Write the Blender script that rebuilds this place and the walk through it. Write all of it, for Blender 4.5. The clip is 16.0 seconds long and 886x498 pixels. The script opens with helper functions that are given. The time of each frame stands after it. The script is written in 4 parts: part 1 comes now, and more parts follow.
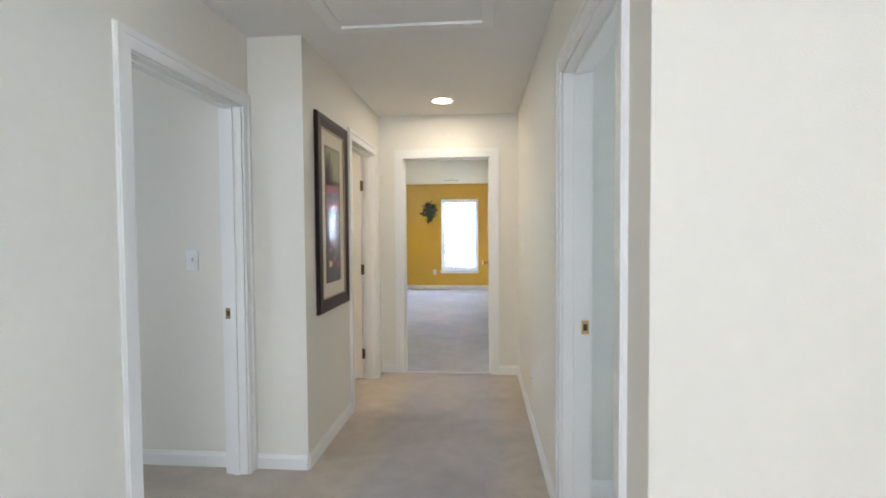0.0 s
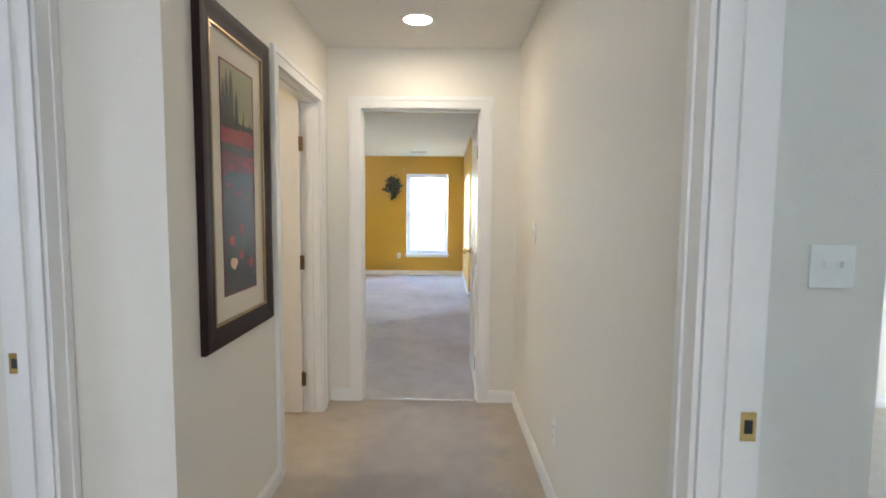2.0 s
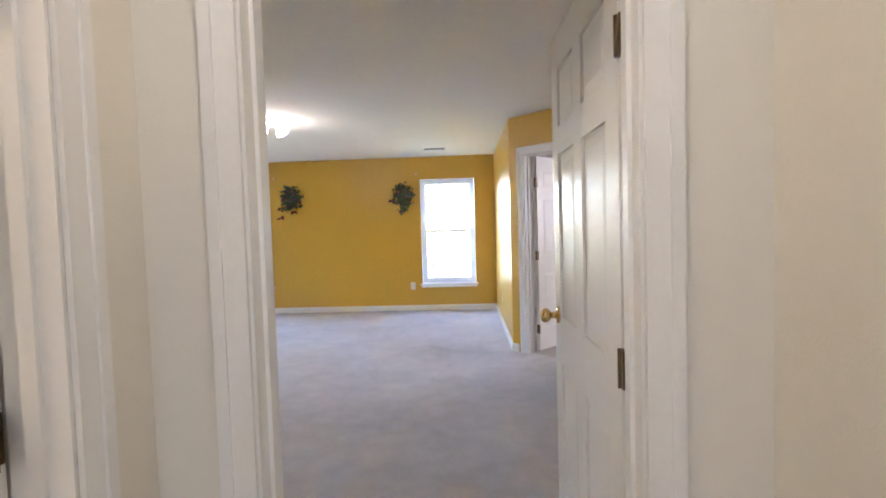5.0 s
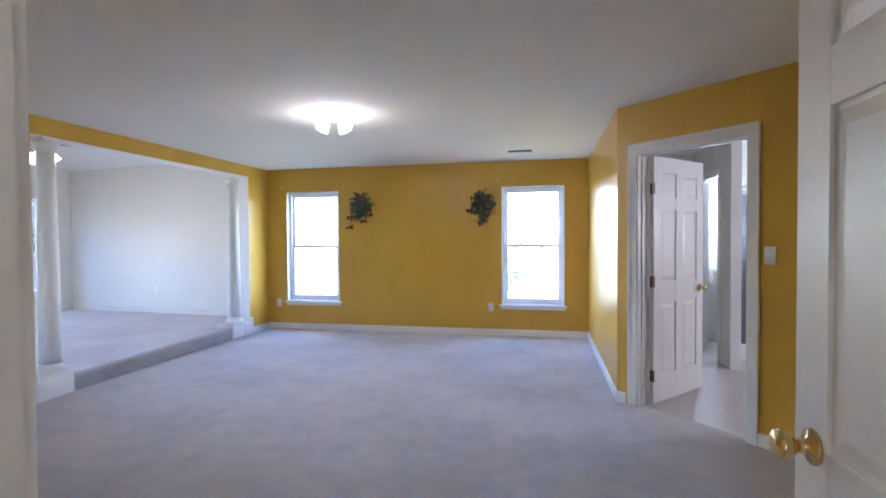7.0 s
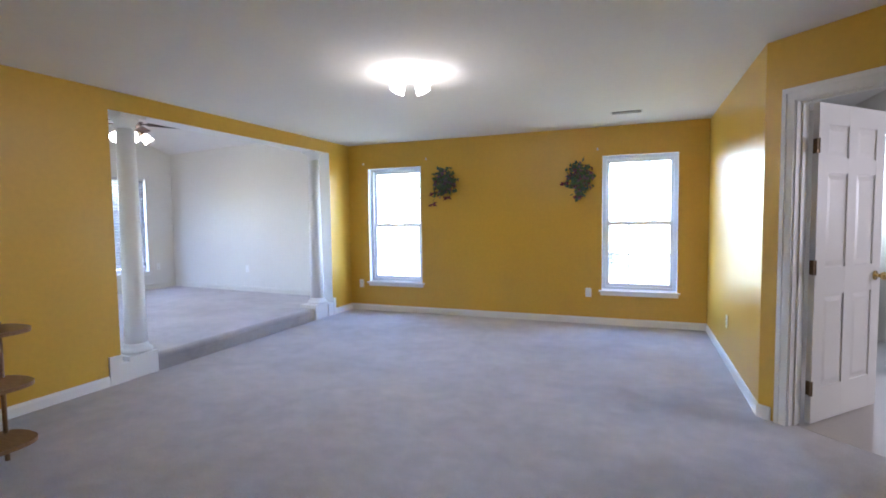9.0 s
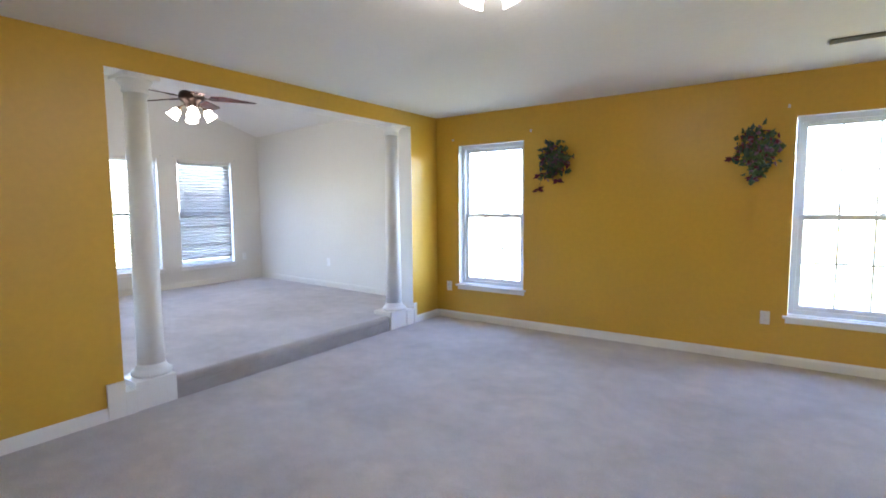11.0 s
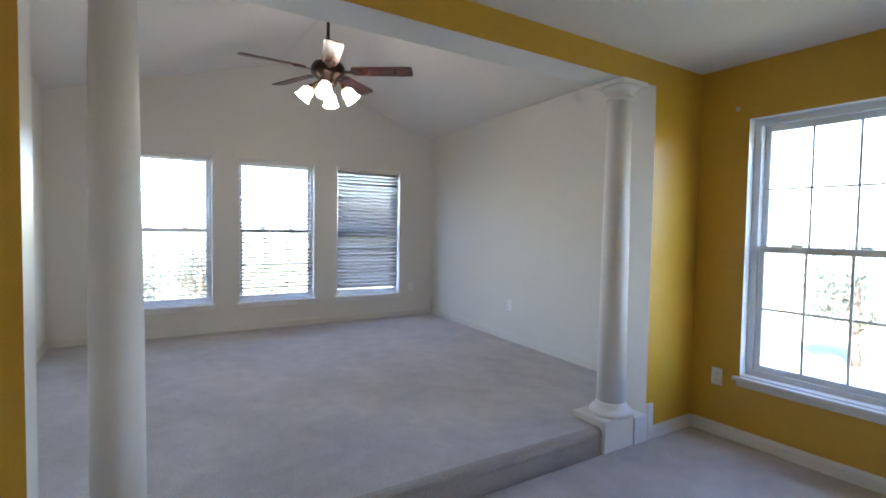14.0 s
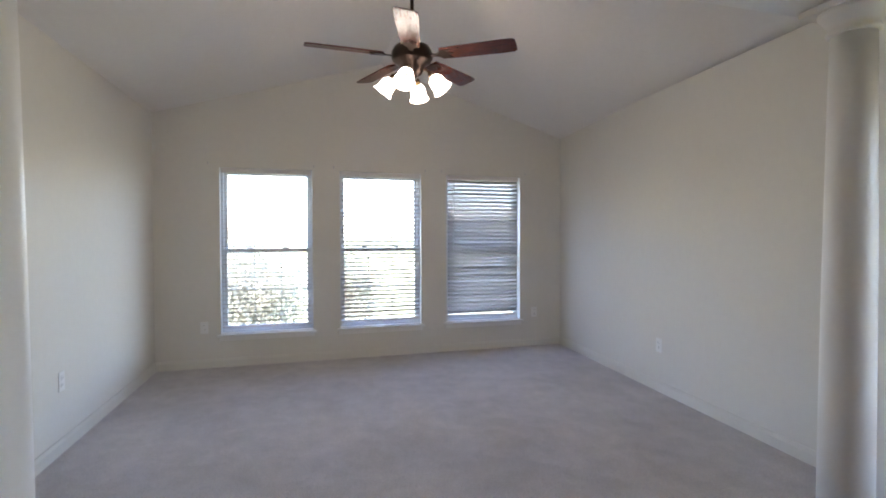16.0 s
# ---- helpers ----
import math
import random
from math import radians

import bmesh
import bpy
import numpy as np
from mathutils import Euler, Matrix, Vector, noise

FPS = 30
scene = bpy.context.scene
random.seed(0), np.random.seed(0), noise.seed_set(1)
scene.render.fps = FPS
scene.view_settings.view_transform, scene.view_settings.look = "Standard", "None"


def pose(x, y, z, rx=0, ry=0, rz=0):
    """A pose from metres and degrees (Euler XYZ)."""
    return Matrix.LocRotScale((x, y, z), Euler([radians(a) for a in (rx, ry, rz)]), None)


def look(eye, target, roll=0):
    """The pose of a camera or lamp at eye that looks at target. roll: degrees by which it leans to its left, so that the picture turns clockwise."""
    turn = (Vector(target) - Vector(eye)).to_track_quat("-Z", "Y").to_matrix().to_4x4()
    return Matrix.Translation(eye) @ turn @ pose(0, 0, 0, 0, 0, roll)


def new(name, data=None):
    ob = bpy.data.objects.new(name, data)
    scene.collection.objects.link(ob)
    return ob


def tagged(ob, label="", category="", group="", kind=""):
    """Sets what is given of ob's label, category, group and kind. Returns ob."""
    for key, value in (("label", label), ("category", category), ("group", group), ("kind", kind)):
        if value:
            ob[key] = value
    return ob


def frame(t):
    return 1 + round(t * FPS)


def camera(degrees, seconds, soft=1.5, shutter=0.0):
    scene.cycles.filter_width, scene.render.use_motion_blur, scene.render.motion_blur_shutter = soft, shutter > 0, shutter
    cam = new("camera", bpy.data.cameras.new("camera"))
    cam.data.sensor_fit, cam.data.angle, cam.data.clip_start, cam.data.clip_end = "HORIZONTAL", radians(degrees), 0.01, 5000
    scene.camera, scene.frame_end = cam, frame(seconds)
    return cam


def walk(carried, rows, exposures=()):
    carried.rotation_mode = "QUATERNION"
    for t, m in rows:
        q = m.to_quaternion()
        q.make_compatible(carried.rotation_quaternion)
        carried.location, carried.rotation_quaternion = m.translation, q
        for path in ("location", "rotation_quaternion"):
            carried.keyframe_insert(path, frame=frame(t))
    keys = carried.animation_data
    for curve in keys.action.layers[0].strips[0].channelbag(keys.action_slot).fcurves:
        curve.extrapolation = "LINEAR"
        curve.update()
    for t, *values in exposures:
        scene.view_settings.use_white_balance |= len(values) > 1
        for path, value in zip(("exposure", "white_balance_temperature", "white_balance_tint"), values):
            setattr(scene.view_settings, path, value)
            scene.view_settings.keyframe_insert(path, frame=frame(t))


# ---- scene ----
cam = camera(83.3, 16.0, soft=1.8)
PATH = [
    (0, (0.418, -4.588, 1.353), (0.238, -2.598, 1.281), -0.4),
    (0.5, (0.396, -4.384, 1.352), (0.273, -2.39, 1.262), -0.2),
    (1, (0.359, -4.067, 1.359), (0.285, -2.072, 1.241), 0.0),
    (1.5, (0.299, -3.75, 1.353), (0.241, -1.756, 1.217), 0.2),
    (2, (0.234, -3.349, 1.358), (0.208, -1.355, 1.2), 0.5),
    (2.5, (0.235, -2.935, 1.352), (0.198, -0.943, 1.185), 0.1),
    (3, (0.225, -2.586, 1.345), (0.172, -0.594, 1.181), -0.2),
    (3.5, (0.19, -2.164, 1.347), (0.125, -0.17, 1.196), -0.2),
    (4, (0.163, -1.739, 1.338), (0.095, 0.256, 1.206), -1.1),
    (6.5, (-0.03, -0.136, 1.382), (-0.316, 1.843, 1.33), -0.9),
    (7, (-0.049, -0.041, 1.381), (-0.456, 1.917, 1.335), -0.4),
    (7.5, (-0.075, 0.045, 1.363), (-0.578, 1.979, 1.298), -0.8),
    (8, (-0.109, 0.134, 1.356), (-0.695, 2.044, 1.264), -0.9),
    (10.5, (-0.507, 1.534, 1.345), (-1.525, 3.248, 1.18), -0.6),
    (11, (-0.683, 1.921, 1.382), (-1.82, 3.557, 1.208), -0.5),
    (11.5, (-0.933, 2.251, 1.361), (-2.183, 3.804, 1.2), -0.3),
    (12, (-1.171, 2.547, 1.356), (-2.527, 4.01, 1.216), -0.0),
    (12.5, (-1.428, 2.869, 1.36), (-2.901, 4.218, 1.241), 0.3),
    (13, (-1.725, 3.154, 1.366), (-3.289, 4.396, 1.263), 0.7),
    (13.5, (-2.01, 3.378, 1.361), (-3.628, 4.551, 1.272), 0.9),
    (14, (-2.311, 3.619, 1.36), (-3.993, 4.698, 1.277), 0.9),
    (14.5, (-2.543, 3.808, 1.359), (-4.293, 4.773, 1.287), 0.9),
    (15, (-2.768, 3.977, 1.381), (-4.575, 4.83, 1.315), 0.7),
    (15.5, (-2.942, 4.129, 1.414), (-4.809, 4.846, 1.355), 0.4),
    (16, (-3.038, 4.276, 1.433), (-4.956, 4.844, 1.383), -0.1),
]
EXPOSURES = [(0.0, 5.56, 5850, 12), (2.0, 5.5, 5850, 13), (4.0, 5.5, 6100, 17), (6.5, 5.1, 5300, 21), (8.0, 4.98, 5400, 21), (10.5, 4.93, 5720, 18),
             (11.5, 4.95, 5930, 17), (12.5, 4.45, 5980, 16), (14.5, 4.03, 6030, 17), (16.0, 3.98, 6320, 20)]
walk(cam, [(t, look(eye, target, roll)) for t, eye, target, roll in PATH], EXPOSURES)

# ---- world and large lights ----
SUN_EL, SUN_ROT = 48.0, 150.0
world = bpy.data.worlds.new("world")
scene.world = world
world.use_nodes = True
wn = world.node_tree
sky = wn.nodes.new("ShaderNodeTexSky")
sky.sky_type = "NISHITA"
sky.sun_disc = False
sky.sun_elevation, sky.sun_rotation = radians(SUN_EL), radians(SUN_ROT)
wn.links.new(sky.outputs[0], wn.nodes["Background"].inputs[0])
wn.nodes["Background"].inputs[1].default_value = 0.15


def lamp(name, kind, m, power, colour, **more):
    data = bpy.data.lights.new(name, kind)
    data.energy, data.color = power, colour
    if "size" in more:
        data.shape, data.size, data.size_y = "RECTANGLE", more["size"], more.get("size_y", more["size"])
    if "angle" in more:
        data.angle = radians(more["angle"])
    if "radius" in more:
        data.shadow_soft_size = more["radius"]
    ob = new(name, data)
    ob.matrix_world = m
    return ob


sun_way = Vector((math.sin(radians(SUN_ROT)) * math.cos(radians(SUN_EL)), math.cos(radians(SUN_ROT)) * math.cos(radians(SUN_EL)), math.sin(radians(SUN_EL))))
lamp("sun", "SUN", look(sun_way * 40, (0, 0, 0)), 4.6, (1.0, 0.95, 0.88), angle=0.5)
DAY = (0.80, 0.90, 1.0)
WARM = (1.0, 0.84, 0.62)
# windows of the side rooms and of the landing, none of them in view
lamp("landing_window_light", "AREA", look((0.5, -6.85, 1.5), (0.7, -3.6, 1.3)), 1.52, (0.92, 0.96, 1.0), size=2.2, size_y=1.6)
lamp("east_bedroom_window_light", "AREA", look((4.5, -1.8, 1.4), (0, -1.8, 1.2)), 1.1, (0.70, 0.85, 1.0), size=1.6, size_y=1.5)
lamp("west_bedroom_window_light", "AREA", look((-3.9, -4.0, 1.4), (0, -3.6, 1.2)), 0.75, DAY, size=1.5, size_y=1.5)
lamp("bath_window_light", "AREA", look((4.4, 4.6, 1.6), (0, 4.8, 1.2)), 1.3, (1, 0.93, 0.9), size=1.0, size_y=1.0)
# fill lamp added to brighten the strip behind the inner doorway, no known window
lamp("closet_fill_light", "AREA", look((2.08, 6.94, 1.6), (2.05, 0, 1.2)), 0.5, DAY, size=0.16, size_y=0.8)


# ---- materials ----
def nodes_of(name):
    m = bpy.data.materials.new(name)
    m.use_nodes = True
    return m, m.node_tree, m.node_tree.nodes["Principled BSDF"]


def surface(name, colour, rough=0.5, metal=0.0, vary=0.06, scale=3.0, bump=0.0, bump_scale=200.0, spec=0.5, bump2=0.0, bump2_scale=20.0, coat=0.0, random_piece=0.0):
    """Paint, wood, metal or cloth: mottled colour at two scales and a fine relief."""
    m, nt, b = nodes_of(name)
    L, N = nt.links.new, nt.nodes.new
    co = N("ShaderNodeTexCoord")
    big, fine = N("ShaderNodeTexNoise"), N("ShaderNodeTexNoise")
    big.inputs["Scale"].default_value, fine.inputs["Scale"].default_value = scale, scale * 17
    big.inputs["Detail"].default_value = 4
    for n in (big, fine):
        L(co.outputs["Object"], n.inputs["Vector"])
    add = N("ShaderNodeMath")
    add.operation = "ADD"
    L(big.outputs["Fac"], add.inputs[0])
    L(fine.outputs["Fac"], add.inputs[1])
    last = add.outputs[0]
    if random_piece:
        info, mul, add2 = N("ShaderNodeObjectInfo"), N("ShaderNodeMath"), N("ShaderNodeMath")
        mul.operation, mul.inputs[1].default_value = "MULTIPLY", random_piece
        add2.operation = "ADD"
        L(info.outputs["Random"], mul.inputs[0])
        L(last, add2.inputs[0])
        L(mul.outputs[0], add2.inputs[1])
        last = add2.outputs[0]
    ramp = N("ShaderNodeMapRange")
    ramp.inputs["From Min"].default_value, ramp.inputs["From Max"].default_value = 0.6, 1.4 + random_piece
    ramp.inputs["To Min"].default_value, ramp.inputs["To Max"].default_value = 1 - vary, 1 + vary
    L(last, ramp.inputs["Value"])
    mix = N("ShaderNodeVectorMath")
    mix.operation = "SCALE"
    mix.inputs[0].default_value = colour
    L(ramp.outputs[0], mix.inputs["Scale"])
    L(mix.outputs[0], b.inputs["Base Color"])
    b.inputs["Roughness"].default_value, b.inputs["Metallic"].default_value = rough, metal
    b.inputs["Specular IOR Level"].default_value = spec
    b.inputs["Coat Weight"].default_value = coat
    if bump:
        grain, bp = N("ShaderNodeTexNoise"), N("ShaderNodeBump")
        grain.inputs["Scale"].default_value, grain.inputs["Detail"].default_value = bump_scale, 3
        L(co.outputs["Object"], grain.inputs["Vector"])
        bp.inputs["Strength"].default_value, bp.inputs["Distance"].default_value = bump, 0.01
        L(grain.outputs["Fac"], bp.inputs["Height"])
        out = bp.outputs[0]
        if bump2:
            g2, bp2 = N("ShaderNodeTexNoise"), N("ShaderNodeBump")
            g2.inputs["Scale"].default_value, g2.inputs["Detail"].default_value = bump2_scale, 2
            L(co.outputs["Object"], g2.inputs["Vector"])
            bp2.inputs["Strength"].default_value, bp2.inputs["Distance"].default_value = bump2, 0.02
            L(g2.outputs["Fac"], bp2.inputs["Height"])
            L(out, bp2.inputs["Normal"])
            out = bp2.outputs[0]
        L(out, b.inputs["Normal"])
    return m


def wood(name, dark, light, axis=0, rough=0.35, scale=14.0):
    m, nt, b = nodes_of(name)
    L, N = nt.links.new, nt.nodes.new
    co, mp, no, ra = N("ShaderNodeTexCoord"), N("ShaderNodeMapping"), N("ShaderNodeTexNoise"), N("ShaderNodeValToRGB")
    mp.inputs["Scale"].default_value = [1.0 if i == axis else 9.0 for i in range(3)]
    no.inputs["Scale"].default_value, no.inputs["Detail"].default_value = scale, 6
    L(co.outputs["Object"], mp.inputs[0])
    L(mp.outputs[0], no.inputs["Vector"])
    ra.color_ramp.elements[0].position, ra.color_ramp.elements[1].position = 0.3, 0.72
    ra.color_ramp.elements[0].color, ra.color_ramp.elements[1].color = (*dark, 1), (*light, 1)
    L(no.outputs["Fac"], ra.inputs[0])
    L(ra.outputs[0], b.inputs["Base Color"])
    b.inputs["Roughness"].default_value = rough
    return m


def glowing(name, colour, strength):
    m, nt, b = nodes_of(name)
    b.inputs["Base Color"].default_value = (0.9, 0.88, 0.84, 1)
    b.inputs["Emission Color"].default_value = (*colour, 1)
    b.inputs["Emission Strength"].default_value = strength
    return m


def glass_pane(name, tint=(1, 1, 1), gloss=1.0):
    m, nt, b = nodes_of(name)
    L, N = nt.links.new, nt.nodes.new
    tr, gl, lw, mx = N("ShaderNodeBsdfTransparent"), N("ShaderNodeBsdfGlossy"), N("ShaderNodeLayerWeight"), N("ShaderNodeMixShader")
    tr.inputs[0].default_value = (*tint, 1)
    gl.inputs["Roughness"].default_value = 0.02
    lw.inputs[0].default_value = 0.5
    pw, ml = N("ShaderNodeMath"), N("ShaderNodeMath")
    pw.operation, pw.inputs[1].default_value = "POWER", 4.0
    ml.operation, ml.inputs[1].default_value, ml.inputs[2].default_value = "MULTIPLY_ADD", 0.35 * gloss, 0.025 * gloss
    L(lw.outputs["Facing"], pw.inputs[0])
    L(pw.outputs[0], ml.inputs[0])
    L(ml.outputs[0], mx.inputs[0])
    L(tr.outputs[0], mx.inputs[1])
    L(gl.outputs[0], mx.inputs[2])
    L(mx.outputs[0], nt.nodes["Material Output"].inputs[0])
    return m


def carpet(name, colour, trodden=None):
    """Cut-pile carpet: tuft grain, brushed patches and soft footmarks."""
    m, nt, b = nodes_of(name)
    L, N = nt.links.new, nt.nodes.new
    co = N("ShaderNodeTexCoord")
    parts = []
    for s, d, r in ((1.3, 3, 0.6), (7.0, 5, 0.65), (160.0, 3, 0.7)):
        n = N("ShaderNodeTexNoise")
        n.inputs["Scale"].default_value, n.inputs["Detail"].default_value, n.inputs["Roughness"].default_value = s, d, r
        L(co.outputs["Object"], n.inputs["Vector"])
        parts.append(n)
    mp = N("ShaderNodeMapRange")
    mp.inputs["From Min"].default_value, mp.inputs["From Max"].default_value = 0.38, 0.66
    mp.inputs["To Min"].default_value, mp.inputs["To Max"].default_value = 0.915, 1.045
    L(parts[1].outputs["Fac"], mp.inputs["Value"])
    mp2 = N("ShaderNodeMapRange")
    mp2.inputs["From Min"].default_value, mp2.inputs["From Max"].default_value = 0.35, 0.65
    mp2.inputs["To Min"].default_value, mp2.inputs["To Max"].default_value = 0.885, 1.07
    L(parts[0].outputs["Fac"], mp2.inputs["Value"])
    mp3 = N("ShaderNodeMapRange")
    mp3.inputs["From Min"].default_value, mp3.inputs["From Max"].default_value = 0.3, 0.7
    mp3.inputs["To Min"].default_value, mp3.inputs["To Max"].default_value = 0.72, 1.22
    L(parts[2].outputs["Fac"], mp3.inputs["Value"])
    a, c = N("ShaderNodeMath"), N("ShaderNodeMath")
    a.operation = c.operation = "MULTIPLY"
    L(mp.outputs[0], a.inputs[0])
    L(mp2.outputs[0], a.inputs[1])
    L(a.outputs[0], c.inputs[0])
    L(mp3.outputs[0], c.inputs[1])
    sc = N("ShaderNodeVectorMath")
    sc.operation = "SCALE"
    sc.inputs[0].default_value = colour
    if trodden:
        # a greyer walked lane along y, with ragged edges
        mid, half, grey = trodden
        sep, off, dist, wob, lane, mixc = N("ShaderNodeSeparateXYZ"), N("ShaderNodeMath"), N("ShaderNodeMath"), N("ShaderNodeMath"), N("ShaderNodeMapRange"), N("ShaderNodeMix")
        L(co.outputs["Object"], sep.inputs[0])
        off.operation, off.inputs[1].default_value = "SUBTRACT", mid
        dist.operation = "ABSOLUTE"
        wob.operation, wob.inputs[1].default_value = "MULTIPLY_ADD", 0.35
        L(sep.outputs["X"], off.inputs[0])
        L(off.outputs[0], dist.inputs[0])
        L(parts[1].outputs["Fac"], wob.inputs[0])
        L(dist.outputs[0], wob.inputs[2])
        lane.inputs["From Min"].default_value, lane.inputs["From Max"].default_value = half + 0.10, half + 0.28
        L(wob.outputs[0], lane.inputs["Value"])
        mixc.data_type = "RGBA"
        mixc.inputs[6].default_value, mixc.inputs[7].default_value = (*grey, 1), (*colour, 1)
        L(lane.outputs[0], mixc.inputs[0])
        L(mixc.outputs[2], sc.inputs[0])
    L(c.outputs[0], sc.inputs["Scale"])
    L(sc.outputs[0], b.inputs["Base Color"])
    b.inputs["Roughness"].default_value = 0.95
    b.inputs["Specular IOR Level"].default_value = 0.1
    b.inputs["Sheen Weight"].default_value = 0.25
    bp, bp2 = N("ShaderNodeBump"), N("ShaderNodeBump")
    bp.inputs["Strength"].default_value, bp.inputs["Distance"].default_value = 0.8, 0.012
    bp2.inputs["Strength"].default_value, bp2.inputs["Distance"].default_value = 0.28, 0.03
    L(parts[2].outputs["Fac"], bp.inputs["Height"])
    L(parts[1].outputs["Fac"], bp2.inputs["Height"])
    L(bp.outputs[0], bp2.inputs["Normal"])
    L(bp2.outputs[0], b.inputs["Normal"])
    return m


CREAM = surface("cream_wall_paint", (0.80, 0.765, 0.68), 0.55, vary=0.02, scale=1.2, bump=0.12, bump_scale=140, bump2=0.08, bump2_scale=9, spec=0.35)
OFFWHITE = surface("off_white_wall_paint", (0.76, 0.74, 0.68), 0.6, vary=0.02, scale=1.1, bump=0.12, bump_scale=140, bump2=0.08, bump2_scale=9, spec=0.3)
YELLOW = surface("yellow_wall_paint", (0.652, 0.390, 0.043), 0.30, vary=0.05, scale=1.4, bump=0.14, bump_scale=120, bump2=0.10, bump2_scale=8, spec=0.5)
CEIL = surface("ceiling_texture_paint", (0.82, 0.80, 0.765), 0.8, vary=0.02, scale=1.5, bump=0.16, bump_scale=30, bump2=0.22, bump2_scale=6, spec=0.2)
TRIM = surface("white_trim_enamel", (0.84, 0.83, 0.80), 0.40, vary=0.02, scale=4, bump=0.03, bump_scale=60)
VINYL = surface("white_window_vinyl", (0.80, 0.83, 0.86), 0.35, vary=0.02, scale=5)
DOORPAINT = surface("white_door_enamel", (0.82, 0.80, 0.76), 0.33, vary=0.02, scale=4, bump=0.06, bump_scale=45)
CARPET = carpet("pale_grey_carpet", (0.66, 0.62, 0.615))
# darker, browner copy of the carpet: the step riser's shade is in the colour
CARPET_STEP = carpet("shaded_step_carpet", (0.50, 0.455, 0.43))
CARPET_HALL = carpet("beige_carpet", (0.64, 0.55, 0.44), (0.12, 0.36, (0.56, 0.505, 0.485)))
BRASS = surface("polished_brass", (0.72, 0.52, 0.22), 0.18, 1.0, vary=0.08, scale=20)
OLD_BRASS = surface("aged_brass", (0.16, 0.11, 0.06), 0.35, 1.0, vary=0.15, scale=30)
PLASTIC = surface("white_plastic", (0.85, 0.85, 0.82), 0.3, vary=0.01, scale=5)
DARKSLOT = surface("dark_slot", (0.03, 0.03, 0.03), 0.6, vary=0.1, scale=20)
BRONZE = surface("oil_rubbed_bronze", (0.035, 0.022, 0.017), 0.32, 0.8, vary=0.2, scale=25)
BLADE = wood("cherry_blade_wood", (0.045, 0.012, 0.008), (0.13, 0.04, 0.025), 0, 0.25)
FRAMEWOOD = surface("dark_mahogany_frame", (0.020, 0.009, 0.007), 0.5, vary=0.3, scale=12, bump=0.05, bump_scale=90, spec=0.2)
GOLDBEAD = surface("gilt_bead", (0.38, 0.26, 0.12), 0.35, 0.7, vary=0.2, scale=60)
MATBOARD = surface("cream_mat_board", (0.72, 0.66, 0.54), 0.8, vary=0.02, scale=8)
SHADEGLASS = glowing("lit_frosted_glass", (1.0, 0.90, 0.74), 0.6)
BULBGLASS = glowing("lit_ceiling_glass", (1.0, 0.93, 0.80), 0.55)
DOWNGLOW = glowing("downlight_lens", (1.0, 0.86, 0.62), 1.0)
GLASS = glass_pane("window_glass")
PICTUREGLASS = glass_pane("picture_glass", gloss=0.12)
SLAT = surface("white_blind_slat", (0.80, 0.79, 0.80), 0.4, vary=0.03, scale=6)
SHELFWOOD = wood("beech_shelf", (0.20, 0.10, 0.045), (0.34, 0.19, 0.09), 0, 0.4)
VENTMETAL = surface("painted_vent_steel", (0.62, 0.61, 0.60), 0.45, vary=0.03, scale=10)
TILE = surface("beige_vinyl_floor", (0.52, 0.48, 0.44), 0.5, vary=0.05, scale=3)
SHOWERGLASS = glass_pane("grey_shower_glass", (0.62, 0.64, 0.68))
LEAF = surface("leaf_green", (0.085, 0.13, 0.045), 0.5, vary=0.5, scale=6)
LEAF2 = surface("leaf_blue_green", (0.05, 0.10, 0.07), 0.5, vary=0.5, scale=6)
PETAL = surface("burgundy_petal", (0.17, 0.025, 0.045), 0.6, vary=0.5, scale=8)
PLUM = surface("plum_petal", (0.22, 0.12, 0.18), 0.6, vary=0.5, scale=8)
TREELEAF = surface("tree_foliage", (0.12, 0.125, 0.105), 0.6, vary=0.5, scale=2)
BARK = surface("bark", (0.12, 0.09, 0.07), 0.9, vary=0.3, scale=6, bump=0.6, bump_scale=30)
GRASS = surface("grass", (0.13, 0.14, 0.08), 0.9, vary=0.4, scale=0.4, bump=0.5, bump_scale=8)
for leafy, tone, share in ((TREELEAF, (0.42, 0.43, 0.36), 0.6), (SLAT, (0.70, 0.63, 0.58), 0.35)):
    nt = leafy.node_tree
    tl, mx = nt.nodes.new("ShaderNodeBsdfTranslucent"), nt.nodes.new("ShaderNodeMixShader")
    tl.inputs[0].default_value, mx.inputs[0].default_value = (*tone, 1), share
    nt.links.new(nt.nodes["Principled BSDF"].outputs[0], mx.inputs[1])
    nt.links.new(tl.outputs[0], mx.inputs[2])
    nt.links.new(mx.outputs[0], nt.nodes["Material Output"].inputs[0])


# ---- mesh helpers ----
def box(bm, x0, x1, y0, y1, z0, z1, bevel=0.0, mats=(0, 0, 0)):
    """A box; mats: material numbers of its -y face, its +y face and the rest."""
    vs = [bm.verts.new((x, y, z)) for z in (z0, z1) for y in (y0, y1) for x in (x0, x1)]
    quads = ((0, 2, 3, 1), (4, 5, 7, 6), (0, 1, 5, 4), (2, 6, 7, 3), (0, 4, 6, 2), (1, 3, 7, 5))
    fs = [bm.faces.new([vs[i] for i in q]) for q in quads]
    for f in fs:
        f.material_index = mats[2]
    fs[2].material_index, fs[3].material_index = mats[0], mats[1]
    if bevel:
        edges = list({e for f in fs for e in f.edges})
        bmesh.ops.bevel(bm, geom=edges, offset=bevel, segments=2, profile=0.5, affect="EDGES")
    return bm


def boxed(*args, **kw):
    return box(bmesh.new(), *args, **kw)


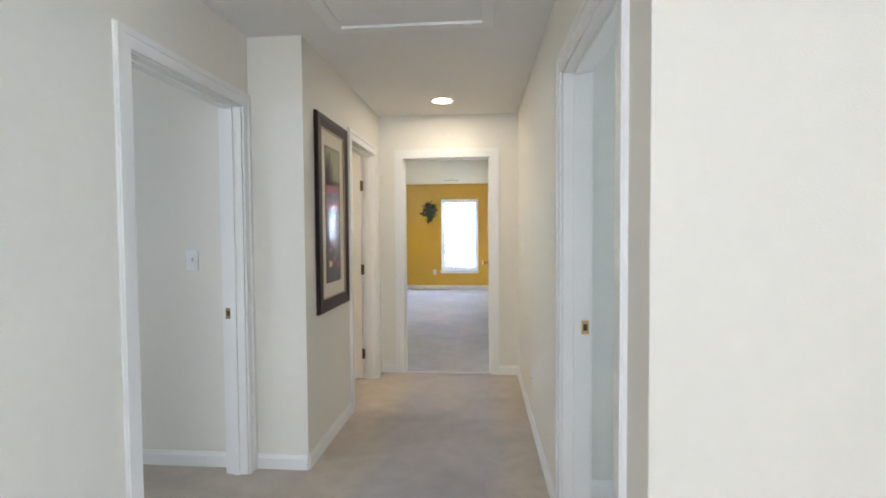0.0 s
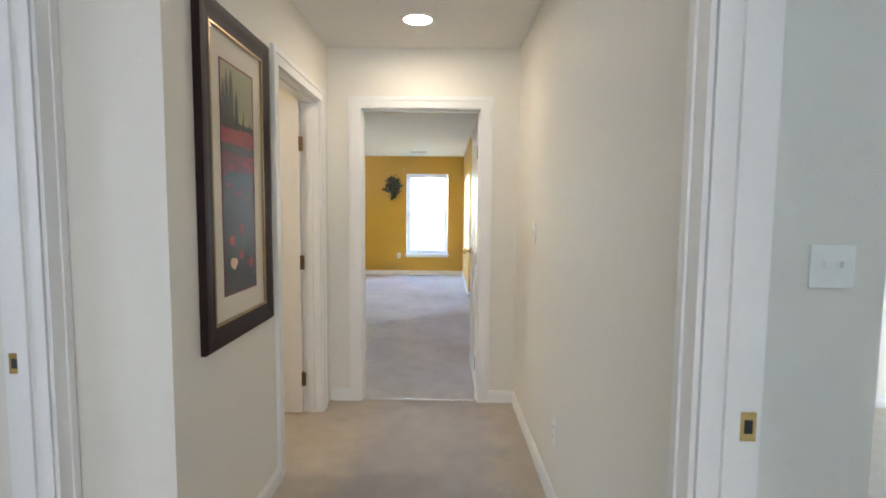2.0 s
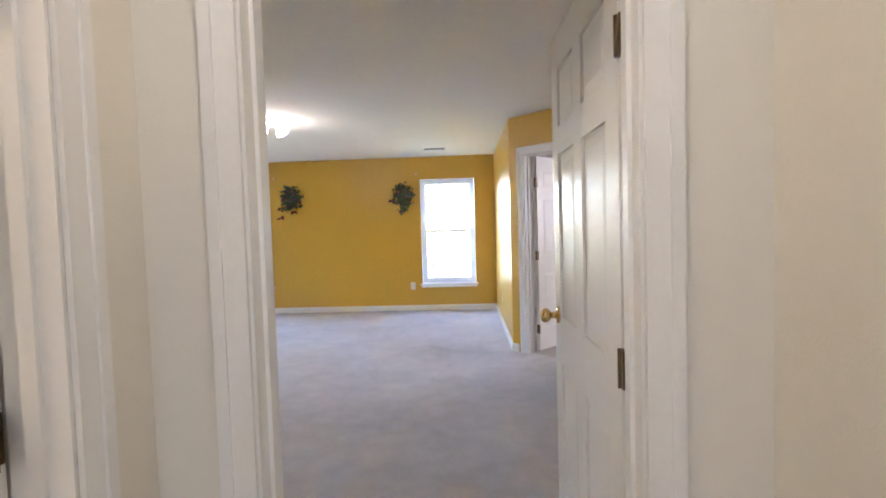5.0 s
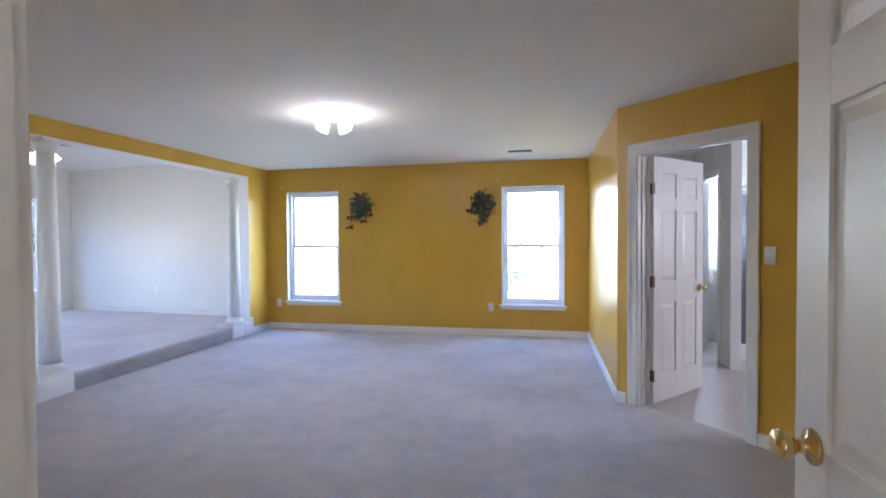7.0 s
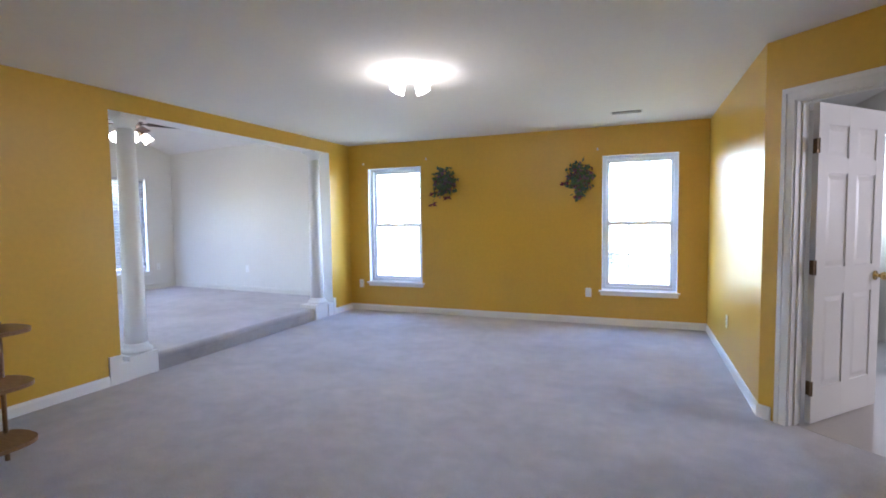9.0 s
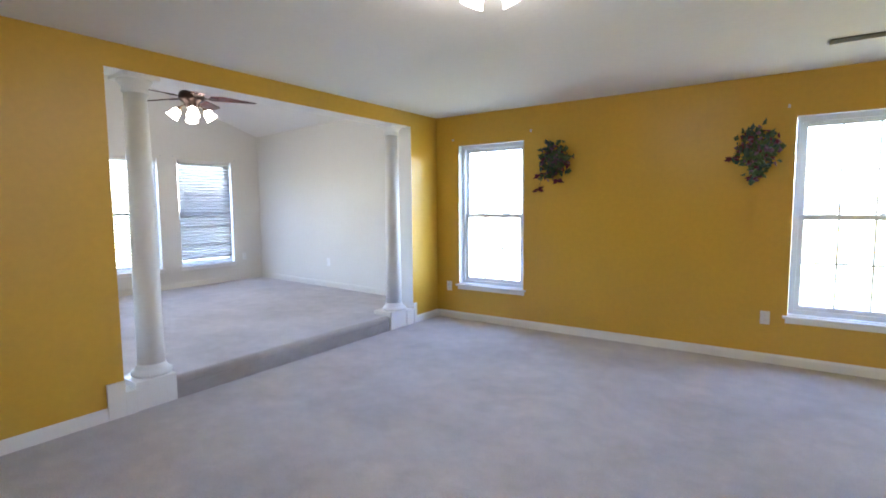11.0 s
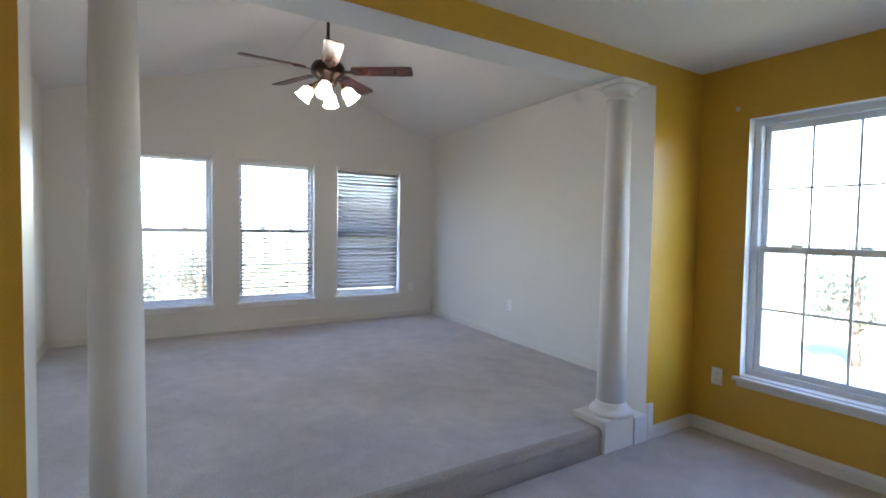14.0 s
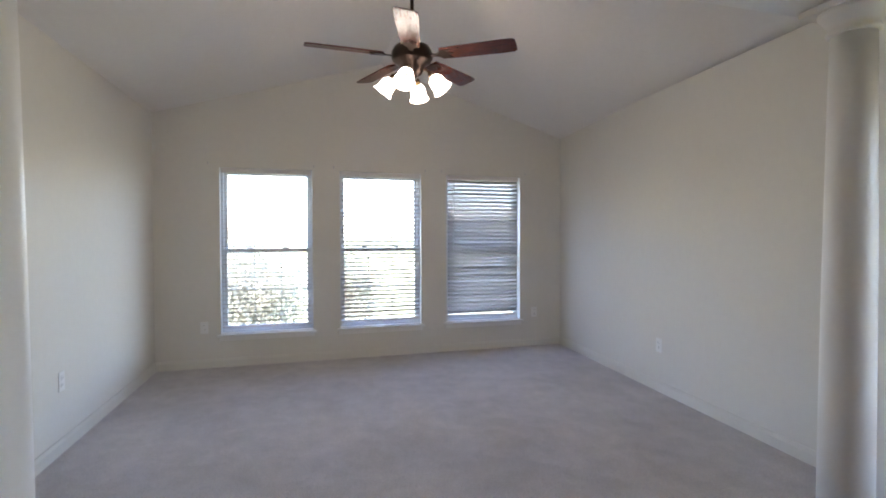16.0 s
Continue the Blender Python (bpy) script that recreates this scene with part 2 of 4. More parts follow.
def lathe(bm, profile, steps=24, m=None, cap=True):
    """A turned shape round z from (radius, height) pairs."""
    rings = []
    for r, z in profile:
        ring = []
        for i in range(steps):
            a = 2 * math.pi * i / steps
            p = Vector((r * math.cos(a), r * math.sin(a), z))
            ring.append(bm.verts.new(m @ p if m else p))
        rings.append(ring)
    for a, b in zip(rings, rings[1:]):
        for i in range(steps):
            f = bm.faces.new((a[i], a[(i + 1) % steps], b[(i + 1) % steps], b[i]))
            f.smooth = True
    if cap:
        bm.faces.new(rings[0][::-1])
        bm.faces.new(rings[-1])
    return bm


def prism(bm, outline, h0, h1, m=None):
    """An outline in x, y pulled from height h0 to h1."""
    lo = [bm.verts.new(m @ Vector((x, y, h0)) if m else (x, y, h0)) for x, y in outline]
    hi = [bm.verts.new(m @ Vector((x, y, h1)) if m else (x, y, h1)) for x, y in outline]
    n = len(outline)
    bm.faces.new(lo[::-1])
    bm.faces.new(hi)
    for i in range(n):
        bm.faces.new((lo[i], lo[(i + 1) % n], hi[(i + 1) % n], hi[i]))
    return bm


def ring(bm, u0, u1, z0, z1, wl, wt, v0, v1, wb=None):
    """A rectangular frame in the x-z plane, bars wl wide at the sides and wt above and below."""
    wb = wt if wb is None else wb
    box(bm, u0, u0 + wl, v0, v1, z0, z1)
    box(bm, u1 - wl, u1, v0, v1, z0, z1)
    if wt:
        box(bm, u0 + wl, u1 - wl, v0, v1, z1 - wt, z1)
    if wb:
        box(bm, u0 + wl, u1 - wl, v0, v1, z0, z0 + wb)
    return bm


def mesh_ob(name, bm, mats):
    bmesh.ops.recalc_face_normals(bm, faces=bm.faces)
    me = bpy.data.meshes.new(name)
    bm.to_mesh(me)
    bm.free()
    for m in (mats if isinstance(mats, (list, tuple)) else [mats]):
        me.materials.append(m)
    return new(name, me)


def part(name, bm, material, parent, label="", m=None):
    ob = mesh_ob(name, bm, material)
    ob.parent = parent
    if m is not None:
        ob.matrix_basis = m
    return tagged(ob, label)


def piece(name, source, parent, m):
    """Another object on the mesh of a part already built."""
    ob = new(name, source.data)
    ob.parent = parent
    ob.matrix_basis = m
    return ob


def thing(name, m, label, category, group="", kind=""):
    ob = new(name)
    ob.empty_display_size = 0.1
    ob.matrix_basis = m
    return tagged(ob, label, category, group, kind)


def structure(name, bm, mats, label, category):
    return tagged(mesh_ob(name, bm, mats), label, category, "", "structure")


def along(p0, p1, z=0.0):
    """The frame at p0 whose x runs towards p1 and whose y points to the left of that way."""
    d = Vector((p1[0] - p0[0], p1[1] - p0[1]))
    return Matrix.Translation((p0[0], p0[1], z)) @ Matrix.Rotation(math.atan2(d.y, d.x), 4, "Z"), d.length


# ---- structure ----
def wall(name, p0, p1, z0, z1, thick, mats, openings=(), label="painted plaster wall"):
    """A wall whose near face runs from p0 to p1, its body to the left; openings are (u0, u1, bottom, top)."""
    m, n = along(p0, p1)
    bm = bmesh.new()
    cut = sorted(openings)
    u = 0.0
    pick = (0, 1, 2)
    for a, b, lo, hi in cut:
        box(bm, u, a, 0, thick, z0, z1, mats=pick)
        if lo > z0:
            box(bm, a, b, 0, thick, z0, lo, mats=pick)
        if hi < z1:
            box(bm, a, b, 0, thick, hi, z1, mats=pick)
        u = b
    box(bm, u, n, 0, thick, z0, z1, mats=pick)
    ob = structure(name, bm, mats, label, "wall")
    ob.matrix_basis = m
    return ob


DOOR_H = 2.05
H = 2.44


def hall_x(y):
    """The face of the long hall wall, which runs a little askew."""
    return 0.697 + (0.094 - y) * 0.0189


HALL_A, HALL_B = (0.697, 0.094), (hall_x(-3.48), -3.48)
wall("wall_hall_end", (-4.49, 0.094), (4.63, 0.094), 0, H, 0.12, (CREAM, YELLOW, CREAM), [(4.10, 4.94, 0, DOOR_H)], "cream hall wall, yellow on the bedroom side")
wall("wall_hall_left", (-0.605, -1.876), (-0.605, 0.094), 0, H, 0.12, (CREAM, CREAM, CREAM), [(0.955, 1.765, 0, DOOR_H)], "cream painted hall wall with a doorway")
wall("wall_hall_return", (-3.97, -1.876), (-0.725, -1.876), 0, H, 0.12, (CREAM, CREAM, CREAM), (), "cream painted wall set back beside the doorway")
wall("wall_hall_west", (-0.92, -6.906), (-0.92, -1.876), 0, H, 0.12, (CREAM, CREAM, CREAM), [(4.085, 4.96, 0, DOOR_H)], "cream painted hall wall with a doorway")
wall("wall_hall_right", HALL_A, HALL_B, 0, H, 0.12, (CREAM, OFFWHITE, CREAM), [(2.44, 3.35, 0, DOOR_H)], "long cream hall wall with a doorway")
wall("wall_landing_north", (HALL_B[0] + 0.0005, -3.483), (4.63, -3.483), 0, H, 0.12, (CREAM, OFFWHITE, CREAM), (), "cream landing wall")
wall("wall_landing_east", (4.63, 0.094), (4.63, -7.026), 0, H, 0.12, (OFFWHITE, OFFWHITE, TRIM), (), "plain off-white wall")
wall("wall_landing_south", (4.63, -6.906), (-0.92, -6.906), 0, H, 0.12, (CREAM, CREAM, TRIM), (), "plain cream landing wall")
wall("wall_bedroom_east_stub", (0.861, -2.046), (1.37, -2.046), 0, H, 0.12, (OFFWHITE, OFFWHITE, OFFWHITE), (), "off-white wall end inside the bedroom door")
wall("wall_bedroom_east_closet", (1.368, 0.094), (1.368, -1.926), 0, H, -0.12, (OFFWHITE, OFFWHITE, OFFWHITE), (), "off-white closet wall")
wall("wall_bedroom_west", (-3.97, -1.876), (-3.97, -5.906), 0, H, -0.12, (CREAM, CREAM, CREAM), (), "plain cream wall")
wall("wall_bedroom_west_south", (-1.04, -5.906), (-3.97, -5.906), 0, H, 0.12, (CREAM, CREAM, CREAM), (), "plain cream wall")
wall("wall_small_room_west", (-2.57, -1.756), (-2.57, 0.094), 0, H, 0.12, (CREAM, CREAM, CREAM), (), "plain cream wall")

WZ0, WZ1 = 0.43, 2.085
WIN_L, WIN_R = (-3.955, -3.105), (-0.662, 0.190)
NY = 6.975
wall("wall_master_north", (-4.52, NY), (0.63, NY), 0, H, 0.16, (YELLOW, YELLOW, VINYL), [(WIN_L[0] + 4.52, WIN_L[1] + 4.52, WZ0, WZ1), (WIN_R[0] + 4.52, WIN_R[1] + 4.52, WZ0, WZ1)], "satin yellow bedroom wall with two windows")
wall("wall_master_right", (0.51, NY), (0.53, 4.33), 0, H, 0.12, (YELLOW, OFFWHITE, YELLOW), (), "satin yellow bedroom wall")
DIAG0, DIAG1 = (0.53, 4.33), (1.486, 3.374)
wall("wall_master_diagonal", DIAG0, DIAG1, 0, H, 0.12, (YELLOW, OFFWHITE, TRIM), [(0.18, 1.035, 0, DOOR_H)], "angled yellow wall with the bathroom doorway")
wall("wall_master_east", DIAG1, (1.486, 0.12), 0, H, 0.12, (YELLOW, OFFWHITE, YELLOW), (), "satin yellow bedroom wall")
OY0, OY1, OZ = 3.358, 6.470, 2.280
wall("wall_master_left", (-4.28, 0.12), (-4.28, NY), 0, 2.62, 0.24, (YELLOW, OFFWHITE, TRIM), [(OY0 - 0.12, OY1 - 0.12, 0, OZ)], "yellow wall with a wide columned opening to the sitting room")

SX, SZ = -8.32, 0.155
EAVE, RIDGE, RY = 2.58, 3.25, 5.15
BAYS = [(3.57, 4.445), (4.722, 5.592), (5.880, 6.770)]
BZ0, BZ1 = 0.475, 2.112
wall("wall_sitting_west", (SX, 2.85), (SX, 7.45), 0, EAVE, 0.16, (OFFWHITE, OFFWHITE, VINYL), [(a - 2.85, b - 2.85, BZ0, BZ1) for a, b in BAYS], "off-white gable wall with three windows")
wall("wall_sitting_north", (SX, 7.29), (-4.52, 6.99), 0, 2.62, 0.12, (OFFWHITE, OFFWHITE, OFFWHITE), (), "plain off-white sitting room wall")
wall("wall_sitting_south", (-4.52, 2.87), (SX, 2.99), 0, 2.62, 0.12, (OFFWHITE, OFFWHITE, OFFWHITE), (), "plain off-white sitting room wall")
for gx, gname in ((SX - 0.16, "wall_sitting_gable_west"), (-4.52, "wall_sitting_gable_east")):
    m = Matrix(((0, 0, 1, gx), (1, 0, 0, 0), (0, 1, 0, 0), (0, 0, 0, 1)))
    structure(gname, prism(bmesh.new(), [(2.83, EAVE), (7.45, EAVE), (RY, RIDGE + 0.05)], 0, 0.16, m), OFFWHITE, "off-white gable under the vaulted ceiling", "wall")

wall("wall_bath_north", (0.63, NY), (4.6, NY), 0, H, 0.16, (OFFWHITE, OFFWHITE, OFFWHITE), (), "plain off-white bathroom wall")
wall("wall_bath_east", (4.6, NY), (4.6, 0.12), 0, H, 0.12, (OFFWHITE, OFFWHITE, OFFWHITE), (), "plain off-white bathroom wall")
wall("wall_bath_inner", (1.80, 7.0), (1.80, 5.55), 0, H, 0.10, (OFFWHITE, OFFWHITE, TRIM), [(0.35, 1.08, 0, DOOR_H)], "off-white bathroom wall with an inner doorway")

wall("wall_closet_partition", (2.16, 6.9), (2.16, 6.13), 0, H, 0.08, (OFFWHITE, OFFWHITE, OFFWHITE), (), "plain off-white partition")

# floors
structure("floor_hall", boxed(-4.0, 4.6, -7.1, 0.114, -0.2, 0), CARPET_HALL, "beige cut-pile carpet in the hall", "carpet")
structure("floor_master", prism(bmesh.new(), [(-4.28, 0.114), (1.56, 0.114), (1.56, 3.385), (0.595, 4.35), (0.595, NY), (-4.28, NY)], -0.2, 0), CARPET, "pale grey cut-pile carpet with footmarks", "carpet")
structure("floor_bath", prism(bmesh.new(), [(1.56, 0.12), (4.6, 0.12), (4.6, NY), (0.595, NY), (0.595, 4.35), (1.56, 3.385)], -0.2, 0.002), TILE, "pale beige bathroom floor", "floor")
bm = bmesh.new()
box(bm, SX, -4.52, 2.8, 7.4, -0.2, SZ)
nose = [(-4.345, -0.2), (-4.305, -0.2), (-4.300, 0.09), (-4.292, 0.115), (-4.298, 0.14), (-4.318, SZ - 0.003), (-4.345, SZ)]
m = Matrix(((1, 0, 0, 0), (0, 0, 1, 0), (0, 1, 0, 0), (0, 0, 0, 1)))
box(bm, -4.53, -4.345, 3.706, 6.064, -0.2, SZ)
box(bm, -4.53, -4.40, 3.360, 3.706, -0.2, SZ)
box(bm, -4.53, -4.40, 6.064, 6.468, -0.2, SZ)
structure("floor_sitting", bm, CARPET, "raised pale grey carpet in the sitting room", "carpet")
structure("step", prism(bmesh.new(), nose, 3.706, 6.064, m), CARPET_STEP, "carpeted step with a rounded nosing, its riser's shade put into the colour", "step")

# ceilings
structure("ceiling_hall", boxed(-4.0, 4.6, -7.1, 0.15, H, H + 0.12), CEIL, "white lightly textured hall ceiling", "ceiling")
structure("ceiling_master", boxed(-4.28, 4.6, 0.15, NY, H, H + 0.12), CEIL, "white knockdown-textured ceiling", "ceiling")
bm = bmesh.new()
s = (RIDGE - EAVE) / (RY - 2.92)
s2 = (RIDGE - EAVE) / (7.30 - RY)
mm = Matrix(((0, 0, 1, 0), (1, 0, 0, 0), (0, 1, 0, 0), (0, 0, 0, 1)))
prism(bm, [(2.7, EAVE - s * 0.22), (RY, RIDGE), (7.5, EAVE - s2 * 0.2), (7.5, EAVE + 0.12), (RY, RIDGE + 0.15), (2.7, EAVE + 0.12)], SX - 0.1, -4.34, mm)
structure("ceiling_sitting", bm, CEIL, "white vaulted ceiling", "ceiling")


# ---- trim ----
def baseboard(name, p0, p1, z=0.0, h=0.085, paint=None):
    """A moulded board on the right-hand side of the way from p0 to p1, its back on the wall face."""
    m, n = along(p0, p1, z)
    prof = [(0, 0), (-0.013, 0), (-0.013, h - 0.022), (-0.009, h - 0.012), (-0.006, h), (0, h)]
    bm = prism(bmesh.new(), prof, 0, n, Matrix(((0, 0, 1, 0), (1, 0, 0, 0), (0, 1, 0, 0), (0, 0, 0, 1))))
    ob = structure(name, bm, paint or TRIM, "painted wooden baseboard", "baseboard")
    ob.matrix_basis = m
    return ob


for p0, p1, z in (((-4.266, NY), (0.497, NY), 0), ((0.51, NY), (0.53, 4.33), 0), ((0.53, 4.33), (0.590, 4.270), 0), ((1.31, 3.55), DIAG1, 0), (DIAG1, (1.486, 0.214), 0),
                  ((-4.28, 0.214), (-4.28, 3.250), 0), ((-4.28, 6.525), (-4.28, NY), 0), ((-0.47, 0.214), (-4.266, 0.214), 0),
                  ((SX, 3.0), (SX, 7.28), SZ), ((SX + 0.013, 7.289), (-4.52, 6.989), SZ), ((-4.52, 2.87), (SX + 0.013, 2.99), SZ),
                  ((-0.605, -1.876), (-0.605, -0.992), 0), ((-0.592, 0.094), (-0.46, 0.094), 0), ((0.52, 0.094), (0.684, 0.094), 0), (HALL_A, (hall_x(-2.275), -2.275), 0), ((hall_x(-3.33), -3.33), HALL_B, 0),
                  ((-0.92, -6.906), (-0.92, -2.905), 0), ((-0.907, -1.876), (-0.605, -1.876), 0), ((-3.97, -1.876), (-1.04, -1.876), 0), ((HALL_B[0], -3.483), (4.63, -3.483), 0),
                  ((0.861, -2.046), (1.37, -2.046), 0), ((1.48, 0.094), (4.63, 0.094), 0)):
    baseboard("baseboard", p0, p1, z, paint=OFFWHITE if z else None)


def casing(name, p0, p1, u0, u1, thick, both=True):
    """Door lining, stops and moulded casing round the opening u0..u1 of a wall."""
    m, n = along(p0, p1)
    bm = bmesh.new()
    w, g = 0.078, 0.008
    ring(bm, u0, u1, 0, DOOR_H, 0.015, 0.015, 0.002, thick - 0.002, 0)
    ring(bm, u0 + 0.015, u1 - 0.015, 0, DOOR_H - 0.015, 0.010, 0.010, thick * 0.40, thick * 0.66, 0)
    for v0, v1, v2 in ((-0.012, 0.0, -0.018), (thick, thick + 0.012, thick + 0.018)) if both else ((-0.012, 0.0, -0.018),):
        ring(bm, u0 + g - w, u1 - g + w, 0, DOOR_H - g + w, w, w, v0, v1, 0)
        lo, hi = (v2, v0) if v2 < 0 else (v1, v2)
        ring(bm, u0 + g - w + 0.004, u1 - g + w - 0.004, 0, DOOR_H - g + w - 0.004, 0.026, 0.026, lo, hi, 0)
    ob = structure(name, bm, TRIM, "white painted door casing and jamb", "door frame")
    ob.matrix_basis = m
    return ob


casing("trim", (-4.49, 0.094), (4.63, 0.094), 4.10, 4.94, 0.12)
casing("trim", (-0.605, -1.876), (-0.605, 0.094), 0.955, 1.765, 0.12)
casing("trim", (-0.92, -6.906), (-0.92, -1.876), 4.085, 4.96, 0.12)
casing("trim", HALL_A, HALL_B, 2.44, 3.35, 0.12)
casing("trim", DIAG0, DIAG1, 0.18, 1.035, 0.12)
casing("trim", (1.80, 7.0), (1.80, 5.55), 0.35, 1.08, 0.10)
structure("threshold", boxed(-0.355, 0.415, 0.098, 0.130, 0.0, 0.009, bevel=0.003), VENTMETAL, "thin metal carpet bar in the doorway", "threshold")


# ---- windows ----
def window(name, p0, p1, u0, u1, z0, z1, depth, label, fr=0.040, sa=0.036, bar=0.007):
    """A double-hung window: lining, two sashes with grilles, glass, sill and apron. y of its frame points outdoors."""
    m, n = along(p0, p1)
    w = tagged(new(name), label, "window", "", "structure")
    w.matrix_basis = m
    c = 0.002
    a, b, lo, hi = u0 + c, u1 - c, z0 + c, z1 - c
    part("window_frame", ring(bmesh.new(), a, b, lo, hi, fr, fr, depth - 0.09, depth - 0.005), VINYL, w)
    mid = (z0 + z1) / 2
    for k, (s0, s1, v0) in enumerate(((lo + fr, mid + 0.022, depth - 0.075), (mid - 0.022, hi - fr, depth - 0.045))):
        f = part("sash", ring(bmesh.new(), a + fr + 0.001, b - fr - 0.001, s0 + 0.001, s1 - 0.001, sa, sa + 0.002, v0, v0 + 0.028), VINYL, w)
        ga, gb, g0, g1 = a + fr + sa + 0.001, b - fr - sa - 0.001, s0 + sa + 0.003, s1 - sa - 0.003
        pane = part("pane", boxed(ga, gb, v0 + 0.012, v0 + 0.016, g0, g1), GLASS, f)
        pane.visible_shadow = False
        for i in (1, 2):
            u = ga + (gb - ga) * i / 3
            part("muntin", boxed(u - bar, u + bar, v0 + 0.003, v0 + 0.010, g0, g1), VINYL, f)
        part("muntin", boxed(ga, gb, v0 + 0.0025, v0 + 0.0105, (g0 + g1) / 2 - bar, (g0 + g1) / 2 + bar), VINYL, f)
    for i in (0.3, 0.7):
        u = a + (b - a) * i
        part("sash_lock", boxed(u - 0.03, u + 0.03, depth - 0.074, depth - 0.05, mid + 0.0225, mid + 0.036, bevel=0.004), VINYL, w)
    part("window_sill", boxed(u0 - 0.035, u1 + 0.035, -0.035, 0.002, z0 - 0.022, z0, bevel=0.004), TRIM, w)
    part("sill_board", boxed(a, b, 0.002, depth - 0.092, z0 + 0.002, z0 + 0.008), TRIM, w)
    part("apron", boxed(u0 - 0.015, u1 + 0.015, -0.013, 0, z0 - 0.064, z0 - 0.022, bevel=0.003), TRIM, w)
    return w


window("window_1", (-4.52, NY), (0.63, NY), WIN_L[0] + 4.52, WIN_L[1] + 4.52, WZ0, WZ1, 0.16, "white double-hung window with grilles, bright daylight outside")
window("window_2", (-4.52, NY), (0.63, NY), WIN_R[0] + 4.52, WIN_R[1] + 4.52, WZ0, WZ1, 0.16, "white double-hung window with grilles, bright daylight outside")
for i, (a, b) in enumerate(BAYS):
    window("window_%d" % (i + 3), (SX, 2.85), (SX, 7.45), a - 2.85, b - 2.85, BZ0, BZ1, 0.16, "white double-hung window behind a slatted blind", 0.022, 0.028, 0.004)


def blind(y0, y1, z0, z1, tilt, low_tilt, spread, label, skew=0.0, gap=0.012):
    """A slatted blind hanging inside a window recess of the west wall; its x points into the room."""
    b = thing("window_blind", Matrix.Translation((SX - 0.033, (y0 + y1) / 2, z1)), label, "blind", "blinds in the sitting room")
    w = (y1 - y0) / 2 - gap
    part("headrail", boxed(-0.025, 0.025, -w, w, -0.045, -0.003, bevel=0.003), SLAT, b)
    n = int((z1 - z0 - 0.10) / spread)
    bm = bmesh.new()
    rows = []
    for j, x in enumerate((-0.025, -0.012, 0.0, 0.012, 0.025)):
        rows.append([bm.verts.new((x, y, 0.0035 * (1 - (x / 0.025) ** 2))) for y in (-w, w)])
    for r, q in zip(rows, rows[1:]):
        bm.faces.new((r[0], r[1], q[1], q[0])).smooth = True
    bmesh.ops.solidify(bm, geom=list(bm.faces), thickness=0.0015)
    first = None
    rnd = random.Random(int(y0 * 100))
    for i in range(n):
        z = -0.07 - i * spread
        m = pose(0, 0, z, skew * i / n, (tilt if i < n * 0.55 else low_tilt) + rnd.uniform(-1.0, 1.0), 0)
        if first is None:
            first = part("slat", bm, SLAT, b, m=m)
        else:
            piece("slat", first, b, m)
    end = -0.07 - n * spread
    part("bottom_rail", boxed(-0.025, 0.025, -w, w, end - 0.012, end + 0.006, bevel=0.003), SLAT, b, m=pose(0, 0, 0, skew, 0, 0))
    for y in (-w * 0.68, w * 0.68):
        part("ladder_cord", boxed(0.026, 0.0275, y - 0.0015, y + 0.0015, end, -0.045), SLAT, b)
    part("wand", lathe(bmesh.new(), [(0.004, -0.85), (0.004, -0.05)], 8, Matrix.Translation((0.032, -w * 0.86, 0))), PLASTIC, b)
    return b


blind(*BAYS[0], BZ0 + 0.01, BZ1, 4, 4, 0.044, "white slatted blind with slats level, trees showing behind")
blind(*BAYS[1], BZ0 + 0.01, BZ1, 18, 14, 0.044, "white slatted blind with slats half open")
blind(*BAYS[2], BZ0 + 0.03, BZ1, 62, 71, 0.044, "white slatted blind with slats closed, hanging slightly crooked", skew=-1.0, gap=0.022)


# ---- doors ----
def knob(parent, x, y, z, way):
    m = Matrix.Translation((x, y, z)) @ Matrix.Rotation(radians(-90 * way), 4, "X")
    part("door_knob", lathe(bmesh.new(), [(0.032, 0.0), (0.032, 0.006), (0.014, 0.010), (0.012, 0.030), (0.022, 0.038), (0.028, 0.050), (0.026, 0.062), (0.015, 0.068)], 20, m), BRASS, parent, "polished brass knob")


